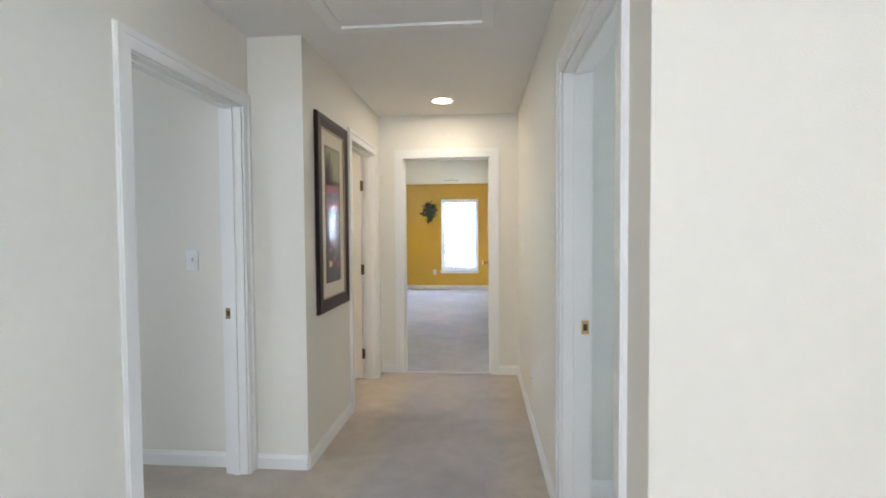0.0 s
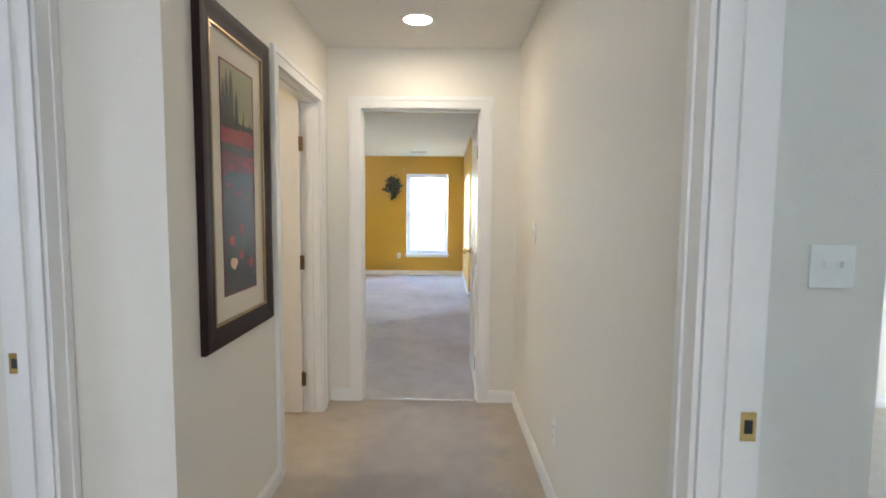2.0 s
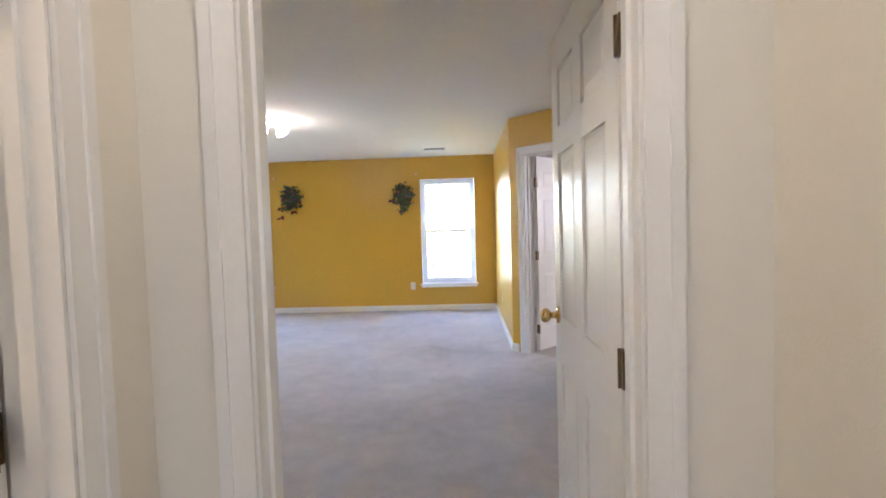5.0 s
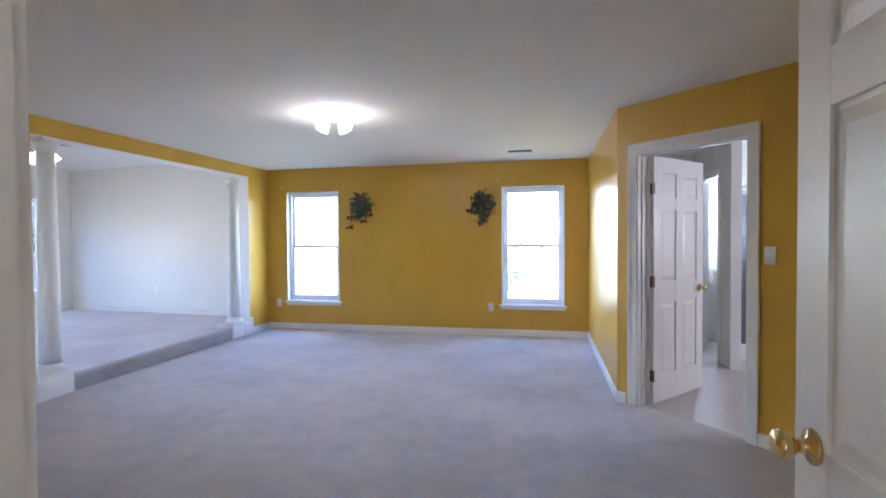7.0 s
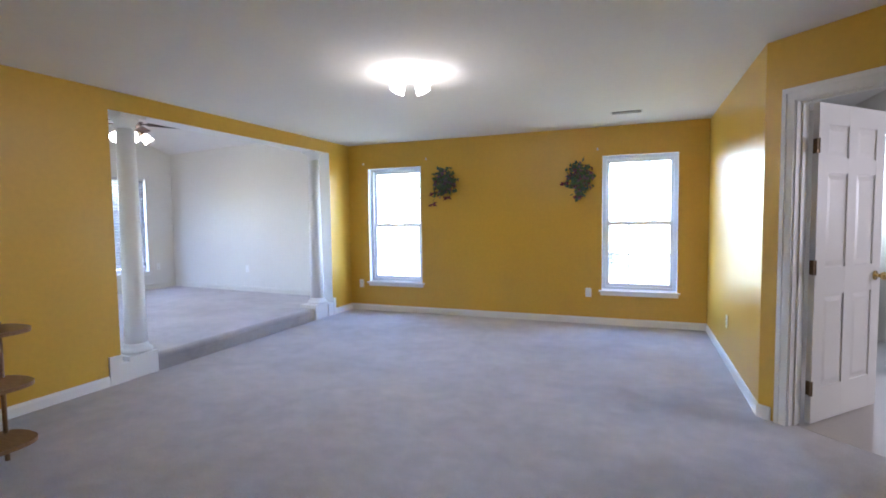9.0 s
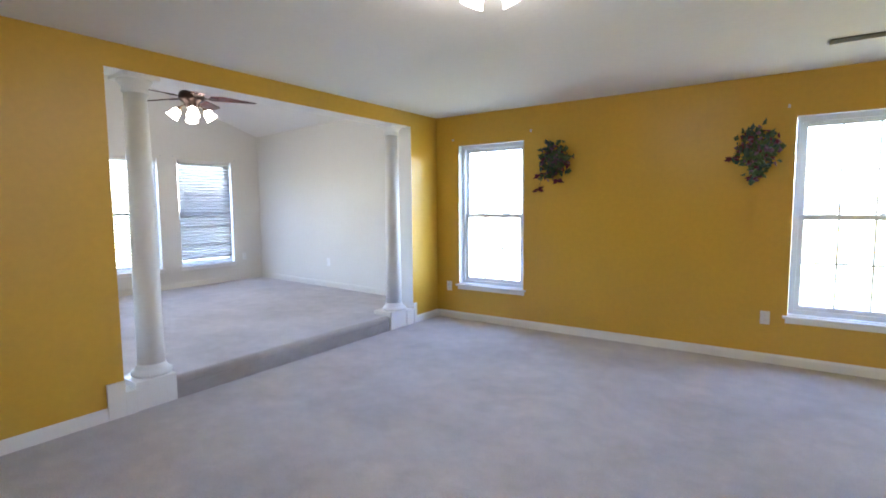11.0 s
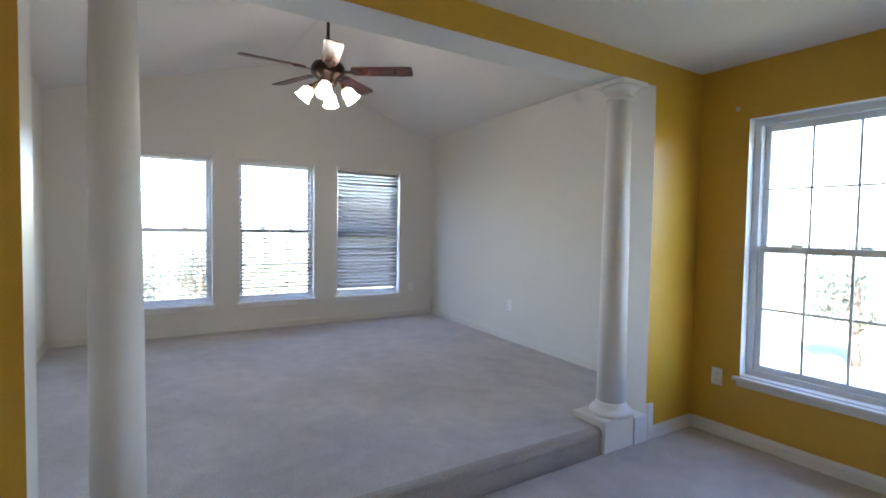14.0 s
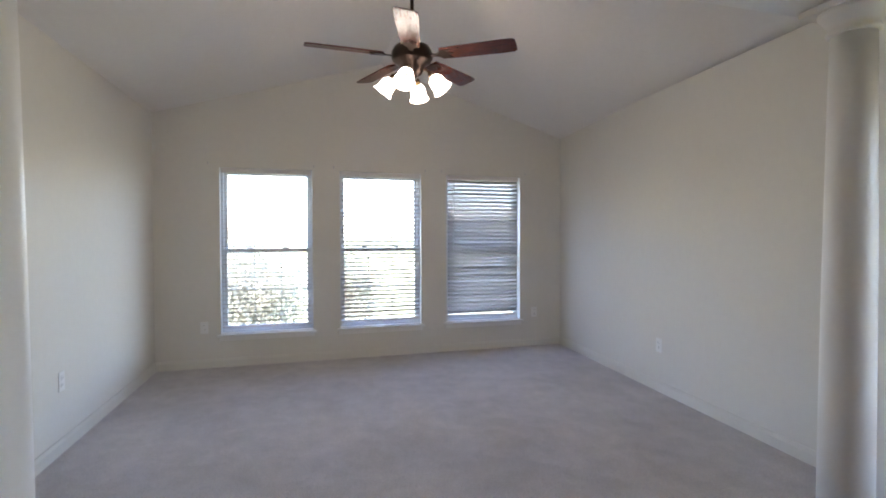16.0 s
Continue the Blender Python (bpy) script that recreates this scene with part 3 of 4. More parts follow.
def six_panel_door(name, m, width, label, hinge_side=1, knob_z=0.92):
    """A leaf from its hinge edge at x = 0; y is its thickness from 0 to 0.035."""
    d = thing(name, m, label, "door", "", "structure")
    t, z0, z1 = 0.035, 0.012, 2.030
    sx, mid = 0.105, 0.10
    rails = [(z0, 0.235), (0.825, 1.005), (1.60, 1.70), (1.90, z1)]
    bm = bmesh.new()
    for a, b in ((0, sx), (width / 2 - mid / 2, width / 2 + mid / 2), (width - sx, width)):
        box(bm, a, b, 0, t, z0, z1)
    for a, b in rails:
        for u0, u1 in ((sx, width / 2 - mid / 2), (width / 2 + mid / 2, width - sx)):
            box(bm, u0, u1, 0.0004, t - 0.0004, a, b)
    part("leaf", bm, DOORPAINT, d)
    for u0, u1 in ((sx, width / 2 - mid / 2), (width / 2 + mid / 2, width - sx)):
        for (_, a), (b, _) in zip(rails, rails[1:]):
            pb = boxed(u0, u1, 0.009, t - 0.009, a, b)
            for y in (0.0035, t - 0.0035):
                vs0 = [(u0 + 0.012, a + 0.012), (u1 - 0.012, a + 0.012), (u1 - 0.012, b - 0.012), (u0 + 0.012, b - 0.012)]
                vs1 = [(u0 + 0.04, a + 0.04), (u1 - 0.04, a + 0.04), (u1 - 0.04, b - 0.04), (u0 + 0.04, b - 0.04)]
                base = 0.0088 if y < t / 2 else t - 0.0088
                lo = [pb.verts.new((u, base, z)) for u, z in vs0]
                hi = [pb.verts.new((u, y, z)) for u, z in vs1]
                pb.faces.new(hi)
                for i in range(4):
                    pb.faces.new((lo[i], lo[(i + 1) % 4], hi[(i + 1) % 4], hi[i]))
            part("panel", pb, DOORPAINT, d)
    for z in (0.24, 1.01, 1.765):
        hb = boxed(-0.003, 0.0, 0.003, t - 0.003, z - 0.045, z + 0.045)
        lathe(hb, [(0.0065, z - 0.046), (0.0065, z + 0.046)], 10, Matrix.Translation((-0.006, -0.005 if hinge_side > 0 else t + 0.005, 0)))
        box(hb, -0.028, -0.0035, (-0.006 if hinge_side > 0 else t + 0.002), (-0.002 if hinge_side > 0 else t + 0.006), z - 0.045, z + 0.045)
        part("hinge", hb, OLD_BRASS, d, "aged brass butt hinge")
    knob(d, width - 0.065, t, knob_z, 1)
    knob(d, width - 0.065, 0.0, knob_z, -1)
    part("latch_plate", boxed(width, width + 0.002, 0.006, t - 0.006, knob_z - 0.03, knob_z + 0.03), BRASS, d)
    return d


six_panel_door("door_1", pose(0.434, 0.229, 0, 0, 0, 91.0) @ Matrix.Translation((0, -0.035, 0)), 0.80, "white six-panel bedroom door standing open", -1, 1.0)
six_panel_door("door_2", pose(-0.728, -0.129, 0, 0, 0, 180.0), 0.79, "white six-panel door standing open off the hall", -1)
six_panel_door("door_3", along(DIAG0, DIAG1)[0] @ pose(0.210, 0.138, 0, 0, 0, 92.0) @ Matrix.Translation((0, -0.035, 0)), 0.770, "white six-panel bathroom door standing open", 1)


def strike(m):
    s = thing("strike_plate", m, "small brass strike plate in the white door jamb", "strike plate")
    part("plate", boxed(-0.016, 0.016, -0.002, 0, -0.03, 0.03), BRASS, s)
    part("slot", boxed(-0.008, 0.008, -0.003, -0.002, -0.014, 0.014), DARKSLOT, s)


strike(pose(0.842, -2.363, 0.925, 0, 0, 0))
strike(pose(-1.015, -1.961, 0.905, 0, 0, 0))
strike(pose(1.77, 5.935, 0.95, 0, 0, 90))


# ---- columns ----
def column(cx, cy, by):
    """A tapered round column on its block, between the opening's foot and head; by: middle of its block."""
    c = thing("column", Matrix.Translation((cx, cy, 0)), "white painted tapered round column on a square block", "column", "columns of the opening")
    part("plinth_block", boxed(-4.530 - cx, -4.273 - cx, by - cy - 0.137, by - cy + 0.137, 0, 0.200, bevel=0.004), TRIM, c)
    part("base_moulding", lathe(bmesh.new(), [(0.126, 0.200), (0.132, 0.210), (0.132, 0.222), (0.126, 0.234), (0.110, 0.240), (0.104, 0.248), (0.098, 0.264), (0.092, 0.282)], 40), TRIM, c)
    prof = [(0.088, 0.280), (0.086, 0.8), (0.082, 1.3), (0.076, 1.8), (0.070, 2.17)]
    part("shaft", lathe(bmesh.new(), prof, 48), TRIM, c)
    part("capital", lathe(bmesh.new(), [(0.071, 2.165), (0.084, 2.172), (0.084, 2.182), (0.078, 2.188), (0.080, 2.205), (0.096, 2.225), (0.108, 2.240), (0.110, 2.252)], 40), TRIM, c)
    part("abacus", boxed(-0.118, 0.118, -0.118, 0.118, 2.252, OZ - 0.002, bevel=0.003), TRIM, c)


column(-4.41, 3.595, 3.563)
column(-4.375, 6.238, 6.203)
structure("trim_plinth", box(boxed(-4.28, -4.262, 3.250, 3.358, 0, 0.240, bevel=0.003), -4.40, -4.266, 3.360, 3.426, 0, 0.160), TRIM, "white plinth board at the wall end", "trim")
structure("trim_plinth", box(boxed(-4.28, -4.262, 6.470, 6.525, 0, 0.240, bevel=0.003), -4.40, -4.266, 6.341, 6.468, 0, 0.175), TRIM, "white plinth board at the wall end", "trim")


# ---- lamps ----
def ceiling_fan(x, y, z, top):
    f = thing("ceiling_fan", Matrix.Translation((x, y, z)), "bronze ceiling fan with five cherry blades and four lit glass shades", "ceiling fan")
    part("canopy", lathe(bmesh.new(), [(0.02, top - z - 0.10), (0.05, top - z - 0.085), (0.07, top - z - 0.04), (0.07, top - z + 0.02)], 24), BRONZE, f)
    part("downrod", lathe(bmesh.new(), [(0.013, 0.08), (0.013, top - z - 0.08)], 12), BRONZE, f)
    part("motor", lathe(bmesh.new(), [(0.03, 0.12), (0.06, 0.112), (0.115, 0.09), (0.135, 0.055), (0.135, 0.015), (0.12, -0.01), (0.085, -0.03), (0.075, -0.06), (0.06, -0.085), (0.035, -0.10), (0.02, -0.12)], 36), BRONZE, f)
    first_iron = first_blade = None
    outline = [(0.20, -0.058), (0.30, -0.064), (0.60, -0.070), (0.668, -0.068), (0.685, -0.052), (0.688, 0.0), (0.685, 0.052), (0.668, 0.068), (0.60, 0.070), (0.30, 0.064), (0.20, 0.058), (0.185, 0.0)]
    for k in range(5):
        turn = pose(0, 0, 0, 0, 0, -16 + 72 * k)
        tilt = turn @ pose(0, 0, 0.028, -12, 0, 0)
        if first_blade is None:
            bm = bmesh.new()
            prism(bm, [(0.10, -0.018), (0.17, -0.014), (0.21, -0.045), (0.27, -0.04), (0.245, -0.02), (0.285, 0.0), (0.245, 0.02), (0.27, 0.04), (0.21, 0.045), (0.17, 0.014), (0.10, 0.018)], -0.008, -0.002)
            first_iron = part("blade_iron", bm, BRONZE, f, m=tilt)
            first_blade = part("blade", prism(bmesh.new(), outline, -0.001, 0.006), BLADE, f, "cherry-stained wooden blade", m=tilt)
        else:
            piece("blade_iron", first_iron, f, tilt)
            piece("blade", first_blade, f, tilt)
    shade_mesh = None
    for k in range(4):
        turn = pose(0, 0, 0, 0, 0, -27 + 90 * k)
        bm = bmesh.new()
        pts = [(0.03, -0.07), (0.07, -0.055), (0.10, -0.065), (0.125, -0.095)]
        for (r0, h0), (r1, h1) in zip(pts, pts[1:]):
            w = Vector((r1 - r0, 0, h1 - h0))
            mm = Matrix.Translation((r0, 0, h0)) @ w.to_track_quat("Z", "Y").to_matrix().to_4x4()
            lathe(bm, [(0.007, 0), (0.007, w.length)], 8, mm)
        part("lamp_arm", bm, OLD_BRASS, f, m=turn)
        seat = turn @ pose(0.125, 0, -0.092, 0, -38, 0)
        part("socket", lathe(bmesh.new(), [(0.022, -0.035), (0.024, -0.01), (0.018, 0.012)], 16), OLD_BRASS, f, m=seat)
        if shade_mesh is None:
            shade_mesh = part("shade", lathe(bmesh.new(), [(0.024, -0.022), (0.044, -0.040), (0.052, -0.065), (0.052, -0.092), (0.060, -0.118), (0.068, -0.132), (0.064, -0.131), (0.048, -0.09), (0.040, -0.045), (0.020, -0.026)], 28, cap=False), SHADEGLASS, f, "lit frosted bell glass shade", m=seat)
        else:
            tagged(piece("shade", shade_mesh, f, seat), "lit frosted bell glass shade")
    for dx in (-0.02, 0.03):
        part("pull_chain", lathe(bmesh.new(), [(0.0018, -0.24), (0.0018, -0.10)], 6, Matrix.Translation((dx, 0.02, 0))), OLD_BRASS, f)


ceiling_fan(-6.265, 5.022, 2.585, RIDGE - 0.04)

c = thing("ceiling_light", Matrix.Translation((-1.83, 3.97, H)), "lit semi-flush ceiling light with frosted glass shades", "ceiling light")
part("canopy", lathe(bmesh.new(), [(0.085, 0.0), (0.084, -0.012), (0.060, -0.022), (0.030, -0.040), (0.030, -0.055), (0.012, -0.062)], 32), PLASTIC, c)
for k in range(4):
    turn = pose(0, 0, 0, 0, 0, 70 + 90 * k)
    part("lamp_arm", lathe(bmesh.new(), [(0.007, 0.0), (0.007, 0.075)], 10, Matrix.Translation((0.020, 0, -0.045)) @ Matrix.Rotation(radians(88), 4, "Y")), PLASTIC, c, m=turn)
    m = turn @ pose(0.092, 0, -0.044, 0, -36, 0)
    part("shade", lathe(bmesh.new(), [(0.020, 0.0), (0.036, -0.012), (0.045, -0.036), (0.047, -0.060), (0.058, -0.088), (0.054, -0.088), (0.041, -0.05), (0.018, -0.008)], 24, cap=False), BULBGLASS, c, "lit frosted glass shade", m=m)
lamp("ceiling_light_bulbs", "POINT", Matrix.Translation((-1.83, 3.97, 2.17)), 0.22, (1.0, 0.86, 0.64), radius=0.09)
lamp("fan_bulbs", "POINT", Matrix.Translation((-6.265, 5.022, 2.305)), 0.6, (1.0, 0.82, 0.58), radius=0.10)

d = thing("downlight", Matrix.Translation((0.041, -0.412, H)), "lit round recessed downlight with a white trim ring", "downlight")
part("trim_ring", lathe(bmesh.new(), [(0.078, -0.001), (0.080, -0.006), (0.098, -0.005), (0.100, 0.0)], 36, cap=False), PLASTIC, d)
part("lens", lathe(bmesh.new(), [(0.0785, -0.0005), (0.0785, -0.003)], 36), DOWNGLOW, d, "glowing lens")
lamp("downlight_bulb", "AREA", pose(0.041, -0.412, H - 0.02), 0.098, WARM, size=0.13)

l = thing("ceiling_light", Matrix.Translation((-1.8, -0.9, H)), "lit plain round ceiling light in the small room", "ceiling light")
part("glass", lathe(bmesh.new(), [(0.14, 0.0), (0.14, -0.02), (0.11, -0.06), (0.04, -0.08)], 28), BULBGLASS, l)
lamp("small_room_bulb", "POINT", Matrix.Translation((-1.8, -0.9, H - 0.14)), 0.30, (1.0, 0.70, 0.34), radius=0.08)

# ---- hall things ----
h = tagged(new("attic_hatch"), "white panelled attic hatch with a wooden surround in the ceiling", "hatch", "", "structure")
bm = bmesh.new()
for a in (((-0.41, 0.455, -1.981, -1.916)), (-0.41, 0.455, -2.766, -2.701), (-0.41, -0.345, -2.701, -1.981), (0.39, 0.455, -2.701, -1.981)):
    box(bm, *a, H - 0.018, H, bevel=0.004)
part("surround", bm, TRIM, h)
part("panel", boxed(-0.343, 0.388, -2.699, -1.983, H - 0.006, H), CEIL, h)


def picture(y0, y1, z0, z1, x):
    """A framed landscape print on the hall wall; local x runs along the wall, y into the wall."""
    m = Matrix.Translation((x, y0, z0)) @ Matrix.Rotation(radians(90), 4, "Z")
    p = thing("framed_picture", m, "dark wooden framed poppy field print with a cream mat", "picture")
    w, hgt = y1 - y0, z1 - z0
    bm = bmesh.new()
    fw = 0.080
    prof = [(0.0, 0.0), (0.0, -0.020), (0.008, -0.027), (0.030, -0.026), (0.058, -0.0215), (fw, -0.0195), (fw, 0.0)]
    loops = []
    for d, y in prof:
        loops.append([bm.verts.new(v) for v in ((d, y, d), (w - d, y, d), (w - d, y, hgt - d), (d, y, hgt - d))])
    for a, b in zip(loops, loops[1:]):
        for i in range(4):
            bm.faces.new((a[i], a[(i + 1) % 4], b[(i + 1) % 4], b[i]))
    part("frame", bm, FRAMEWOOD, p)
    part("gilt_bead", ring(bmesh.new(), fw, w - fw, fw, hgt - fw, 0.008, 0.008, -0.021, -0.012), GOLDBEAD, p)
    part("mat", boxed(fw, w - fw, -0.010, -0.004, fw, hgt - fw), MATBOARD, p)
    a0, a1, b0, b1 = fw + 0.095, w - fw - 0.095, fw + 0.100, hgt - fw - 0.105
    part("mat_edge", ring(bmesh.new(), a0 - 0.006, a1 + 0.006, b0 - 0.006, b1 + 0.006, 0.006, 0.006, -0.0125, -0.0105), PETAL, p)

    def band(name, s, e, col, y=-0.0115, vary=0.5, sc=14):
        part(name, boxed(a0, a1, y, -0.0102, b0 + (b1 - b0) * s, b0 + (b1 - b0) * e), surface(name + "_ink", col, 0.35, vary=vary, scale=sc), p)

    band("print_ground", 0.0, 0.54, (0.024, 0.026, 0.024), vary=0.6)
    band("print_low_field", 0.54, 0.62, (0.14, 0.022, 0.026), vary=0.6, sc=25)
    band("print_mid_field", 0.62, 0.66, (0.05, 0.035, 0.03))
    band("print_red_field", 0.66, 0.735, (0.24, 0.026, 0.028), vary=0.6, sc=25)
    band("print_hedge", 0.735, 0.76, (0.06, 0.055, 0.035), vary=0.6, sc=30)
    band("print_sky", 0.76, 1.0, (0.30, 0.28, 0.14), vary=0.25, sc=5)
    rnd = random.Random(4)
    pw, ph = a1 - a0, b1 - b0
    ink = surface("cypress_ink", (0.045, 0.045, 0.03), 0.4, vary=0.4, scale=20)
    for cx, top, half in ((0.07, 0.93, 0.07), (0.17, 0.97, 0.08), (0.30, 0.985, 0.09), (0.46, 0.91, 0.07), (0.68, 0.83, 0.04), (0.90, 0.79, 0.09)):
        pts = [(-half, 0.725), (-half * 0.9, 0.76), (-half * 0.5, top - 0.05), (0, top), (half * 0.5, top - 0.05), (half * 0.9, 0.76), (half, 0.725)]
        part("print_cypress", prism(bmesh.new(), [(a0 + pw * (cx + u), b0 + ph * v) for u, v in pts], 0.0118, 0.0122, Matrix(((1, 0, 0, 0), (0, 0, -1, 0), (0, 1, 0, 0), (0, 0, 0, 1)))), ink, p)
    reds = [surface("poppy_ink", c, 0.4, vary=0.4, scale=40) for c in ((0.38, 0.05, 0.05), (0.26, 0.03, 0.045), (0.75, 0.50, 0.32))]
    streak = surface("red_field_ink", (0.34, 0.045, 0.04), 0.4, vary=0.5, scale=30)
    for k in range(26):
        u, v = rnd.uniform(0.0, 0.85), (0.545 + 0.07 * k / 13) if k < 13 else (0.66 + 0.07 * (k - 13) / 13)
        w2, h2 = rnd.uniform(0.10, 0.42), rnd.uniform(0.003, 0.009)
        pts = [(a0 + pw * u, b0 + ph * v), (a0 + pw * min(1, u + w2 * 0.5), b0 + ph * (v - h2)), (a0 + pw * min(1, u + w2), b0 + ph * v), (a0 + pw * min(1, u + w2 * 0.5), b0 + ph * (v + h2))]
        part("print_streak", prism(bmesh.new(), pts, 0.01175, 0.0119 + 0.00002 * k, Matrix(((1, 0, 0, 0), (0, 0, -1, 0), (0, 1, 0, 0), (0, 0, 0, 1)))), streak, p)
    spots = [(0.24, 0.235, 0.075), (0.55, 0.285, 0.07), (0.53, 0.16, 0.065), (0.28, 0.13, 0.085), (0.83, 0.12, 0.075), (0.06, 0.53, 0.035), (0.16, 0.48, 0.035), (0.57, 0.46, 0.03), (0.68, 0.42, 0.028), (0.74, 0.47, 0.022), (0.28, 0.47, 0.02)]
    spots += [(rnd.uniform(0.05, 0.95), rnd.uniform(0.40, 0.56), rnd.uniform(0.008, 0.018)) for _ in range(18)]
    for i, (u, v, r) in enumerate(spots):
        n = 9
        pts = []
        for k in range(n):
            rr = r * pw * rnd.uniform(0.75, 1.15)
            ang = 2 * math.pi * k / n
            pts.append((min(max(a0 + pw * u + rr * math.cos(ang) * 1.2, a0), a1), max(b0 + ph * v + rr * math.sin(ang), b0)))
        part("print_poppy", prism(bmesh.new(), pts, 0.0119, 0.0123 + 0.00005 * i, Matrix(((1, 0, 0, 0), (0, 0, -1, 0), (0, 1, 0, 0), (0, 0, 0, 1)))), reds[2 if i == 3 else i % 2], p)
    g = part("glazing", boxed(fw, w - fw, -0.0165, -0.0155, fw, hgt - fw), PICTUREGLASS, p, "clear picture glass")
    g.visible_shadow = False


picture(-1.706, -1.066, 0.852, 2.076, -0.607)


def wall_plate(name, m, label, category, kind):
    """A switch or socket plate; local -y looks into the room."""
    w = 0.058 if kind == "double" else 0.036
    s = thing(name, m, label, category)
    part("plate", boxed(-w, w, -0.006, 0, -0.058, 0.058, bevel=0.003), PLASTIC, s)
    if kind == "socket":
        for z in (-0.021, 0.021):
            f = part("socket_face", lathe(bmesh.new(), [(0.017, 0.006), (0.016, 0.0085)], 16, Matrix.Translation((0, 0, z)) @ Matrix.Rotation(radians(90), 4, "X")), PLASTIC, s)
            for x in (-0.006, 0.006):
                part("slot", boxed(x - 0.001, x + 0.001, -0.0092, -0.0086, z - 0.004, z + 0.005), DARKSLOT, f)
    else:
        for x in ((-0.023, 0.023) if kind == "double" else (0.0,)):
            part("toggle", boxed(x - 0.005, x + 0.005, -0.016, -0.006, -0.004, 0.012, bevel=0.002), PLASTIC, s)


wall_plate("light_switch", pose(hall_x(-0.565), -0.565, 1.235, 0, 0, -91.1), "white toggle light switch on the cream wall", "light switch", "single")
wall_plate("light_switch", pose(-1.27, -1.876, 1.196, 0, 0, 0), "white light switch on the bedroom wall", "light switch", "single")
wall_plate("light_switch", pose(1.228, -2.046, 1.22, 0, 0, 0), "white double light switch on the bedroom wall", "light switch", "double")
wall_plate("light_switch", along(DIAG0, DIAG1)[0] @ Matrix.Translation((1.165, 0, 1.25)), "white light switch on the yellow wall", "light switch", "single")
for x in (-4.10, -0.82):
    wall_plate("wall_socket", pose(x, NY, 0.395, 0, 0, 0), "white double socket on the yellow wall", "socket", "socket")
wall_plate("wall_socket", pose(0.51, 5.55, 0.395, 0, 0, -90), "white double socket on the yellow wall", "socket", "socket")
wall_plate("wall_socket", pose(hall_x(-1.156), -1.156, 0.36, 0, 0, -91.1), "white double socket on the cream hall wall", "socket", "socket")
wall_plate("wall_socket", pose(-6.505, 2.931, 0.575, 0, 0, 178.2), "white double socket on the off-white wall", "socket", "socket")
wall_plate("wall_socket", pose(-6.447, 7.142, 0.535, 0, 0, -4.5), "white double socket on the off-white wall", "socket", "socket")
wall_plate("wall_socket", pose(SX, 6.95, 0.55, 0, 0, 90), "white double socket beside the window", "socket", "socket")
wall_plate("wall_socket", pose(SX, 3.42, 0.55, 0, 0, 90), "white double socket beside the window", "socket", "socket")

v = thing("ceiling_vent", Matrix.Translation((-0.367, 6.185, H)), "white slotted air vent in the ceiling", "vent")
part("frame", ring(bmesh.new(), -0.16, 0.16, -0.07, 0.07, 0.018, 0.018, 0, 0.008), VENTMETAL, v, m=pose(0, 0, 0, 90, 0, 0) @ Matrix.Translation((0, -0.008 + 0.008, 0)))
part("backing", boxed(-0.142, 0.142, -0.052, 0.052, -0.003, -0.001), DARKSLOT, v)
slat0 = None
for i in range(7):
    m = pose(0, -0.045 + 0.015 * i, -0.006, 35, 0, 0)
    if slat0 is None:
        slat0 = part("slat", boxed(-0.142, 0.142, -0.005, 0.005, -0.0007, 0.0007), VENTMETAL, v, m=m)
    else:
        piece("slat", slat0, v, m)


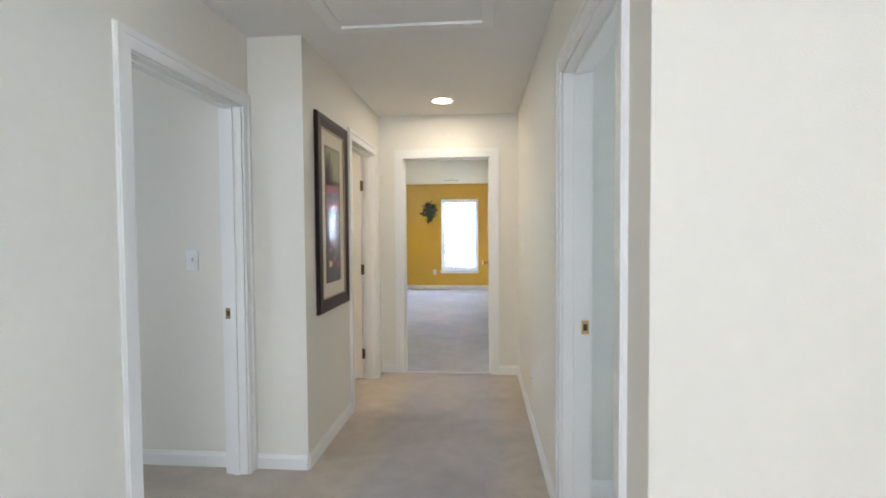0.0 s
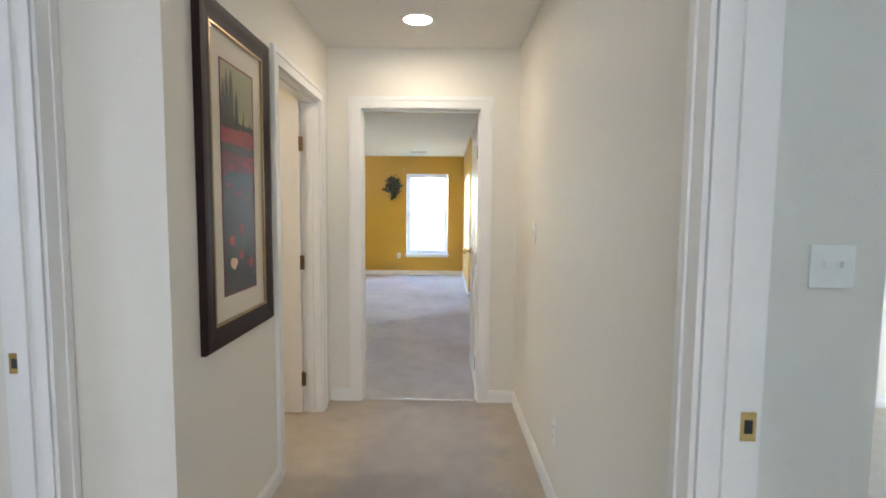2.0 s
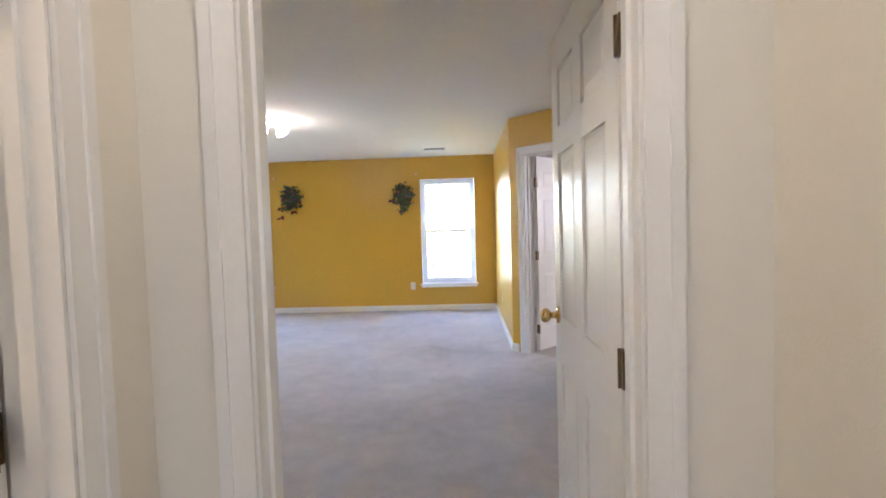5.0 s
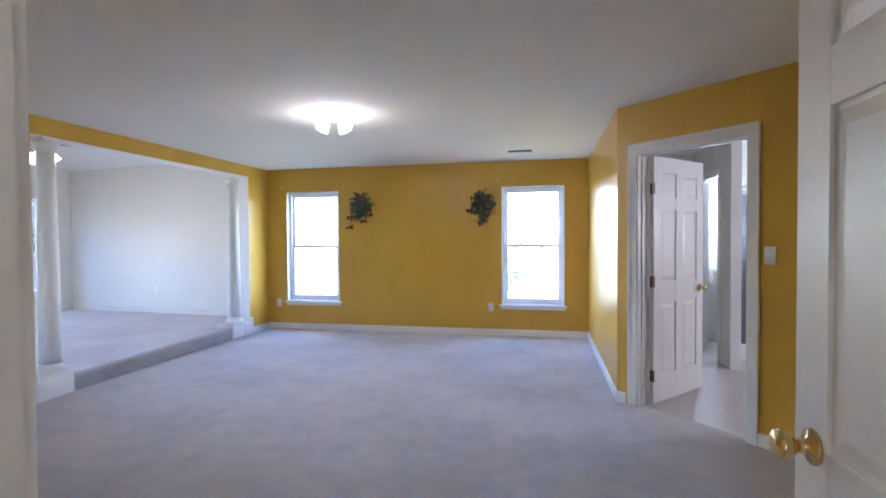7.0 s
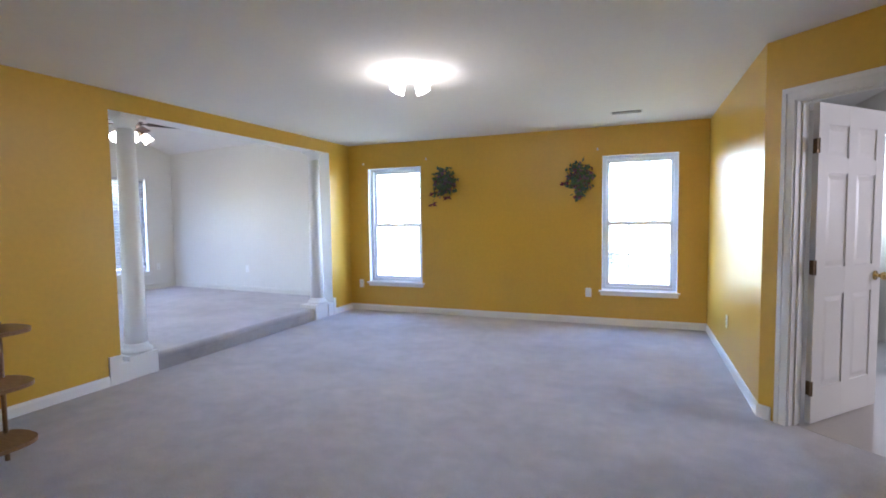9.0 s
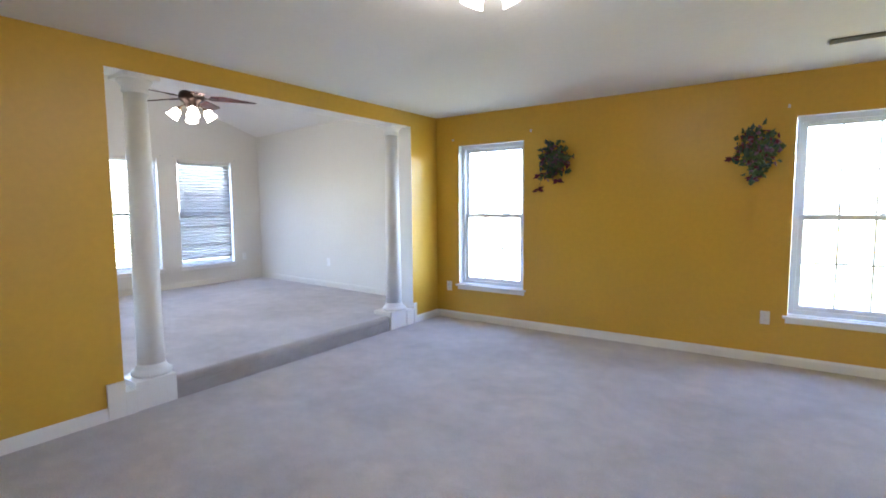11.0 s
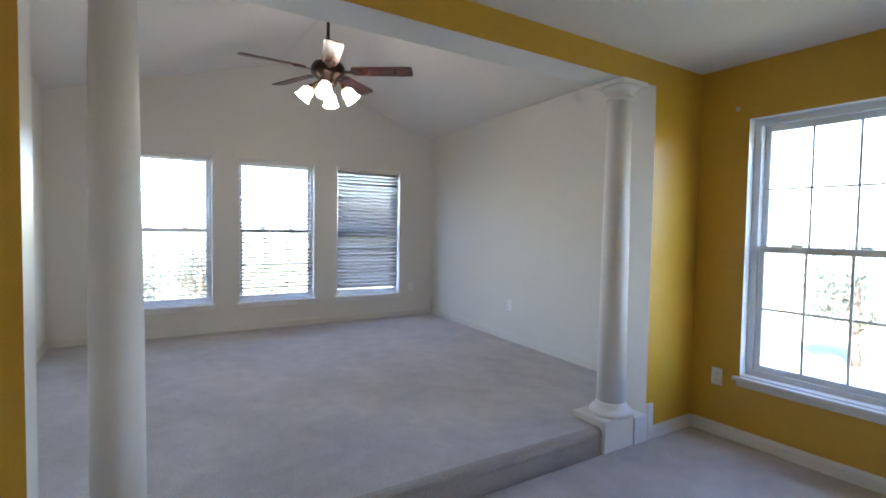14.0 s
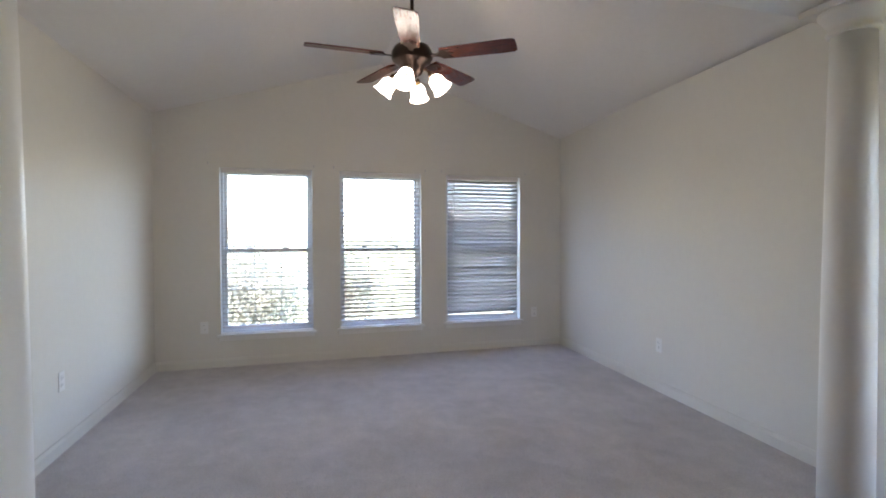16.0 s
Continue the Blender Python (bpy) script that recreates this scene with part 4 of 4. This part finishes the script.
# ---- dried garlands beside the windows ----
def garland(x, z, seed, falls, blooms, label):
    """A wall basket of artificial leaves and flowers; y points into the wall."""
    rnd = random.Random(seed)
    g = thing("flower_swag", Matrix.Translation((x, NY, z)), label, "wall flowers", "swags between the windows")
    part("backing", prism(bmesh.new(), [(0.10 * math.cos(a * 0.5236), 0.10 * math.sin(a * 0.5236)) for a in range(12)], 0.0, 0.03, Matrix.Rotation(radians(90), 4, "X")), LEAF2, g)
    for name, mat, count, size, spread in (("foliage", LEAF, 130, 0.062, 0.185), ("foliage", LEAF2, 80, 0.058, 0.19), ("flower_cluster", PLUM, 70, 0.048, 0.165), ("flower_cluster", PETAL, 60, 0.044, 0.175)):
        bm = bmesh.new()
        for i in range(count):
            a, r = rnd.uniform(0, 2 * math.pi), spread * rnd.random() ** 0.6 * rnd.uniform(0.7, 1.1)
            px, pz = r * math.cos(a), r * math.sin(a) * 1.05
            if rnd.random() < 0.10:
                t = rnd.random()
                px, pz = px * 0.35 + falls[0] * t, -0.10 - falls[1] * t + 0.04 * rnd.uniform(-1, 1)
            py = -0.02 - 0.13 * rnd.random() * math.sqrt(max(0.05, 1 - (r / 0.2) ** 2))
            m = Matrix.Translation((px, py, pz)) @ Euler((rnd.uniform(-1, 1), rnd.uniform(0, 6.3), rnd.uniform(-1, 1))).to_matrix().to_4x4()
            l, w = size * rnd.uniform(0.7, 1.2), size * rnd.uniform(0.28, 0.42)
            pts = [(0, 0, 0), (l * 0.4, 0.006, w), (l, -0.01, 0), (l * 0.4, 0.006, -w), (l * 0.45, -0.008, 0)]
            vs = [bm.verts.new(m @ Vector(p)) for p in pts]
            for q in ((0, 1, 4), (1, 2, 4), (2, 3, 4), (3, 0, 4)):
                bm.faces.new([vs[k] for k in q])
        tagged(part(name, bm, mat, g), kind="stuff")
    for fx, fz in blooms:
        pb = bmesh.new()
        for j in range(7):
            m = Matrix.Translation((fx, -0.025, fz)) @ Euler((rnd.uniform(-0.6, 0.6), rnd.uniform(-0.5, 0.5) + (math.pi if j % 3 == 0 else 0), rnd.uniform(-0.5, 0.5))).to_matrix().to_4x4()
            l = rnd.uniform(0.045, 0.075)
            vs = [pb.verts.new(m @ Vector(p)) for p in ((-0.012, 0, 0), (l * 0.4, -0.012, 0.020), (l, 0, 0.004), (l * 0.4, -0.010, -0.018))]
            pb.faces.new(vs)
        part("hanging_bloom", pb, PETAL, g, "drooping burgundy bloom")
        st = bmesh.new()
        end = Vector((fx, -0.02, fz + 0.01))
        start = Vector((fx * 0.7, -0.03, max(fz + 0.14, -0.12)))
        lathe(st, [(0.0015, 0), (0.0015, (end - start).length)], 5, Matrix.Translation(start) @ (end - start).to_track_quat("Z", "Y").to_matrix().to_4x4())
        part("stem", st, LEAF, g)


garland(-2.725, 1.855, 11, (-0.10, 0.10), [(-0.185, -0.16), (-0.195, -0.31), (0.03, -0.225)], "swag of green leaves and burgundy flowers on the yellow wall")
garland(-0.925, 1.83, 23, (-0.02, 0.16), [(-0.19, -0.07), (-0.03, -0.25), (-0.01, -0.22)], "swag of green leaves and plum flowers on the yellow wall")

# nail holes and curtain bracket anchors beside the windows
for x, y, z, r in ((-4.03, NY, 2.16, 0), (-3.02, NY, 2.18, 0), (-0.72, NY, 2.17, 0)):
    a = thing("curtain_bracket", pose(x, y, z), "small leftover curtain rod bracket on the wall", "bracket")
    part("plate", boxed(-0.009, 0.009, -0.012, 0, -0.014, 0.014, bevel=0.002), VENTMETAL, a)
for y in (3.47, 4.46, 4.66, 5.64, 5.82, 6.83):
    a = thing("curtain_bracket", pose(SX, y, 2.15, 0, 0, 90), "small leftover curtain rod bracket on the wall", "bracket")
    part("plate", boxed(-0.007, 0.007, -0.014, 0, -0.012, 0.012, bevel=0.002), VENTMETAL, a)

# ---- round tiered shelf by the bedroom wall ----
s = thing("tiered_shelf", Matrix.Translation((-3.47, 2.04, 0)), "small three-tier wooden shelf with rounded trays near the yellow wall", "shelf")
tray = [(0.17 * math.copysign(abs(math.cos(a)) ** 0.7, math.cos(a)), 0.20 * math.copysign(abs(math.sin(a)) ** 0.7, math.sin(a))) for a in [2 * math.pi * i / 28 for i in range(28)]]
first = None
for z in (0.14, 0.46, 0.76):
    if first is None:
        first = part("tray", prism(bmesh.new(), tray, 0, 0.022), SHELFWOOD, s, m=pose(0, 0, z))
    else:
        piece("tray", first, s, pose(0, 0, z))
for y in (-0.13, 0.13):
    part("post", lathe(bmesh.new(), [(0.012, 0.0), (0.012, 0.80)], 12, Matrix.Translation((-0.10, y, 0))), SHELFWOOD, s)

# ---- bathroom ----
b = thing("shower_enclosure", Matrix.Translation((1.905, 6.01, 0.002)), "white framed shower enclosure with dark glass", "shower")
part("curb", boxed(0, 0.95, 0, 0.10, 0, 0.12, bevel=0.01), TRIM, b)
part("frame", ring(bmesh.new(), 0, 0.95, 0.12, 1.88, 0.020, 0.05, 0.03, 0.07), VINYL, b)
part("glass", boxed(0.021, 0.929, 0.046, 0.052, 0.171, 1.829), SHOWERGLASS, b)
part("rail", boxed(0, 0.95, 0.02, 0.08, 1.90, 1.935, bevel=0.004), VINYL, b)

# ---- outdoors ----
structure("ground", boxed(-900, 900, -900, 900, -3.4, -3.2), GRASS, "mown grass below the house", "ground")


def tree(x, y, height, seed):
    rnd = random.Random(seed)
    t = thing("tree", Matrix.Translation((x, y, -3.2)), "leafy tree standing outside the windows", "tree", "trees outside")
    bm = lathe(bmesh.new(), [(0.20, 0), (0.15, height * 0.2), (0.11, height * 0.5), (0.04, height * 0.85)], 10)
    tips = []
    for k in range(12):
        a, h0 = rnd.uniform(0, 6.28), height * rnd.uniform(0.25, 0.7)
        ln = height * rnd.uniform(0.2, 0.36)
        way = Vector((math.cos(a), math.sin(a), rnd.uniform(0.3, 0.9))).normalized()
        lathe(bm, [(0.05, 0), (0.015, ln)], 6, Matrix.Translation((0, 0, h0)) @ way.to_track_quat("Z", "Y").to_matrix().to_4x4())
        tips.append(Vector((0, 0, h0)) + way * ln)
        tips.append(Vector((0, 0, h0)) + way * ln * 0.6)
    tips.append(Vector((0, 0, height * 0.9)))
    part("trunk", bm, BARK, t)
    verts, faces = [], []
    for tip in tips:
        for i in range(130):
            c = tip + Vector((rnd.gauss(0, 1), rnd.gauss(0, 1), rnd.gauss(0, 0.8))) * height * 0.075
            r = Euler((rnd.uniform(0, 6), rnd.uniform(0, 6), rnd.uniform(0, 6))).to_matrix()
            n = len(verts)
            sz = rnd.uniform(0.06, 0.12)
            verts += [c + r @ Vector(p) * sz for p in ((-1, 0, 0), (0, 0.5, 0.1), (1, 0, 0), (0, -0.5, 0.1))]
            faces.append((n, n + 1, n + 2, n + 3))
    me = bpy.data.meshes.new("crown")
    me.from_pydata([tuple(q) for q in verts], [], faces)
    me.materials.append(TREELEAF)
    cr = new("crown", me)
    cr.parent = t


for i, (x, y, hh) in enumerate(((-20, 1.2, 4.5), (-19.5, 3.4, 4.3), (-23, -1.5, 4.8), (-26, 2.4, 5.0), (-25, 6.3, 4.0), (-13.5, 18.5, 4.2), (-17, 21, 4.6), (-9, 25, 4.4), (-2, 30, 4.2))):
    tree(x, y, hh, 40 + i)
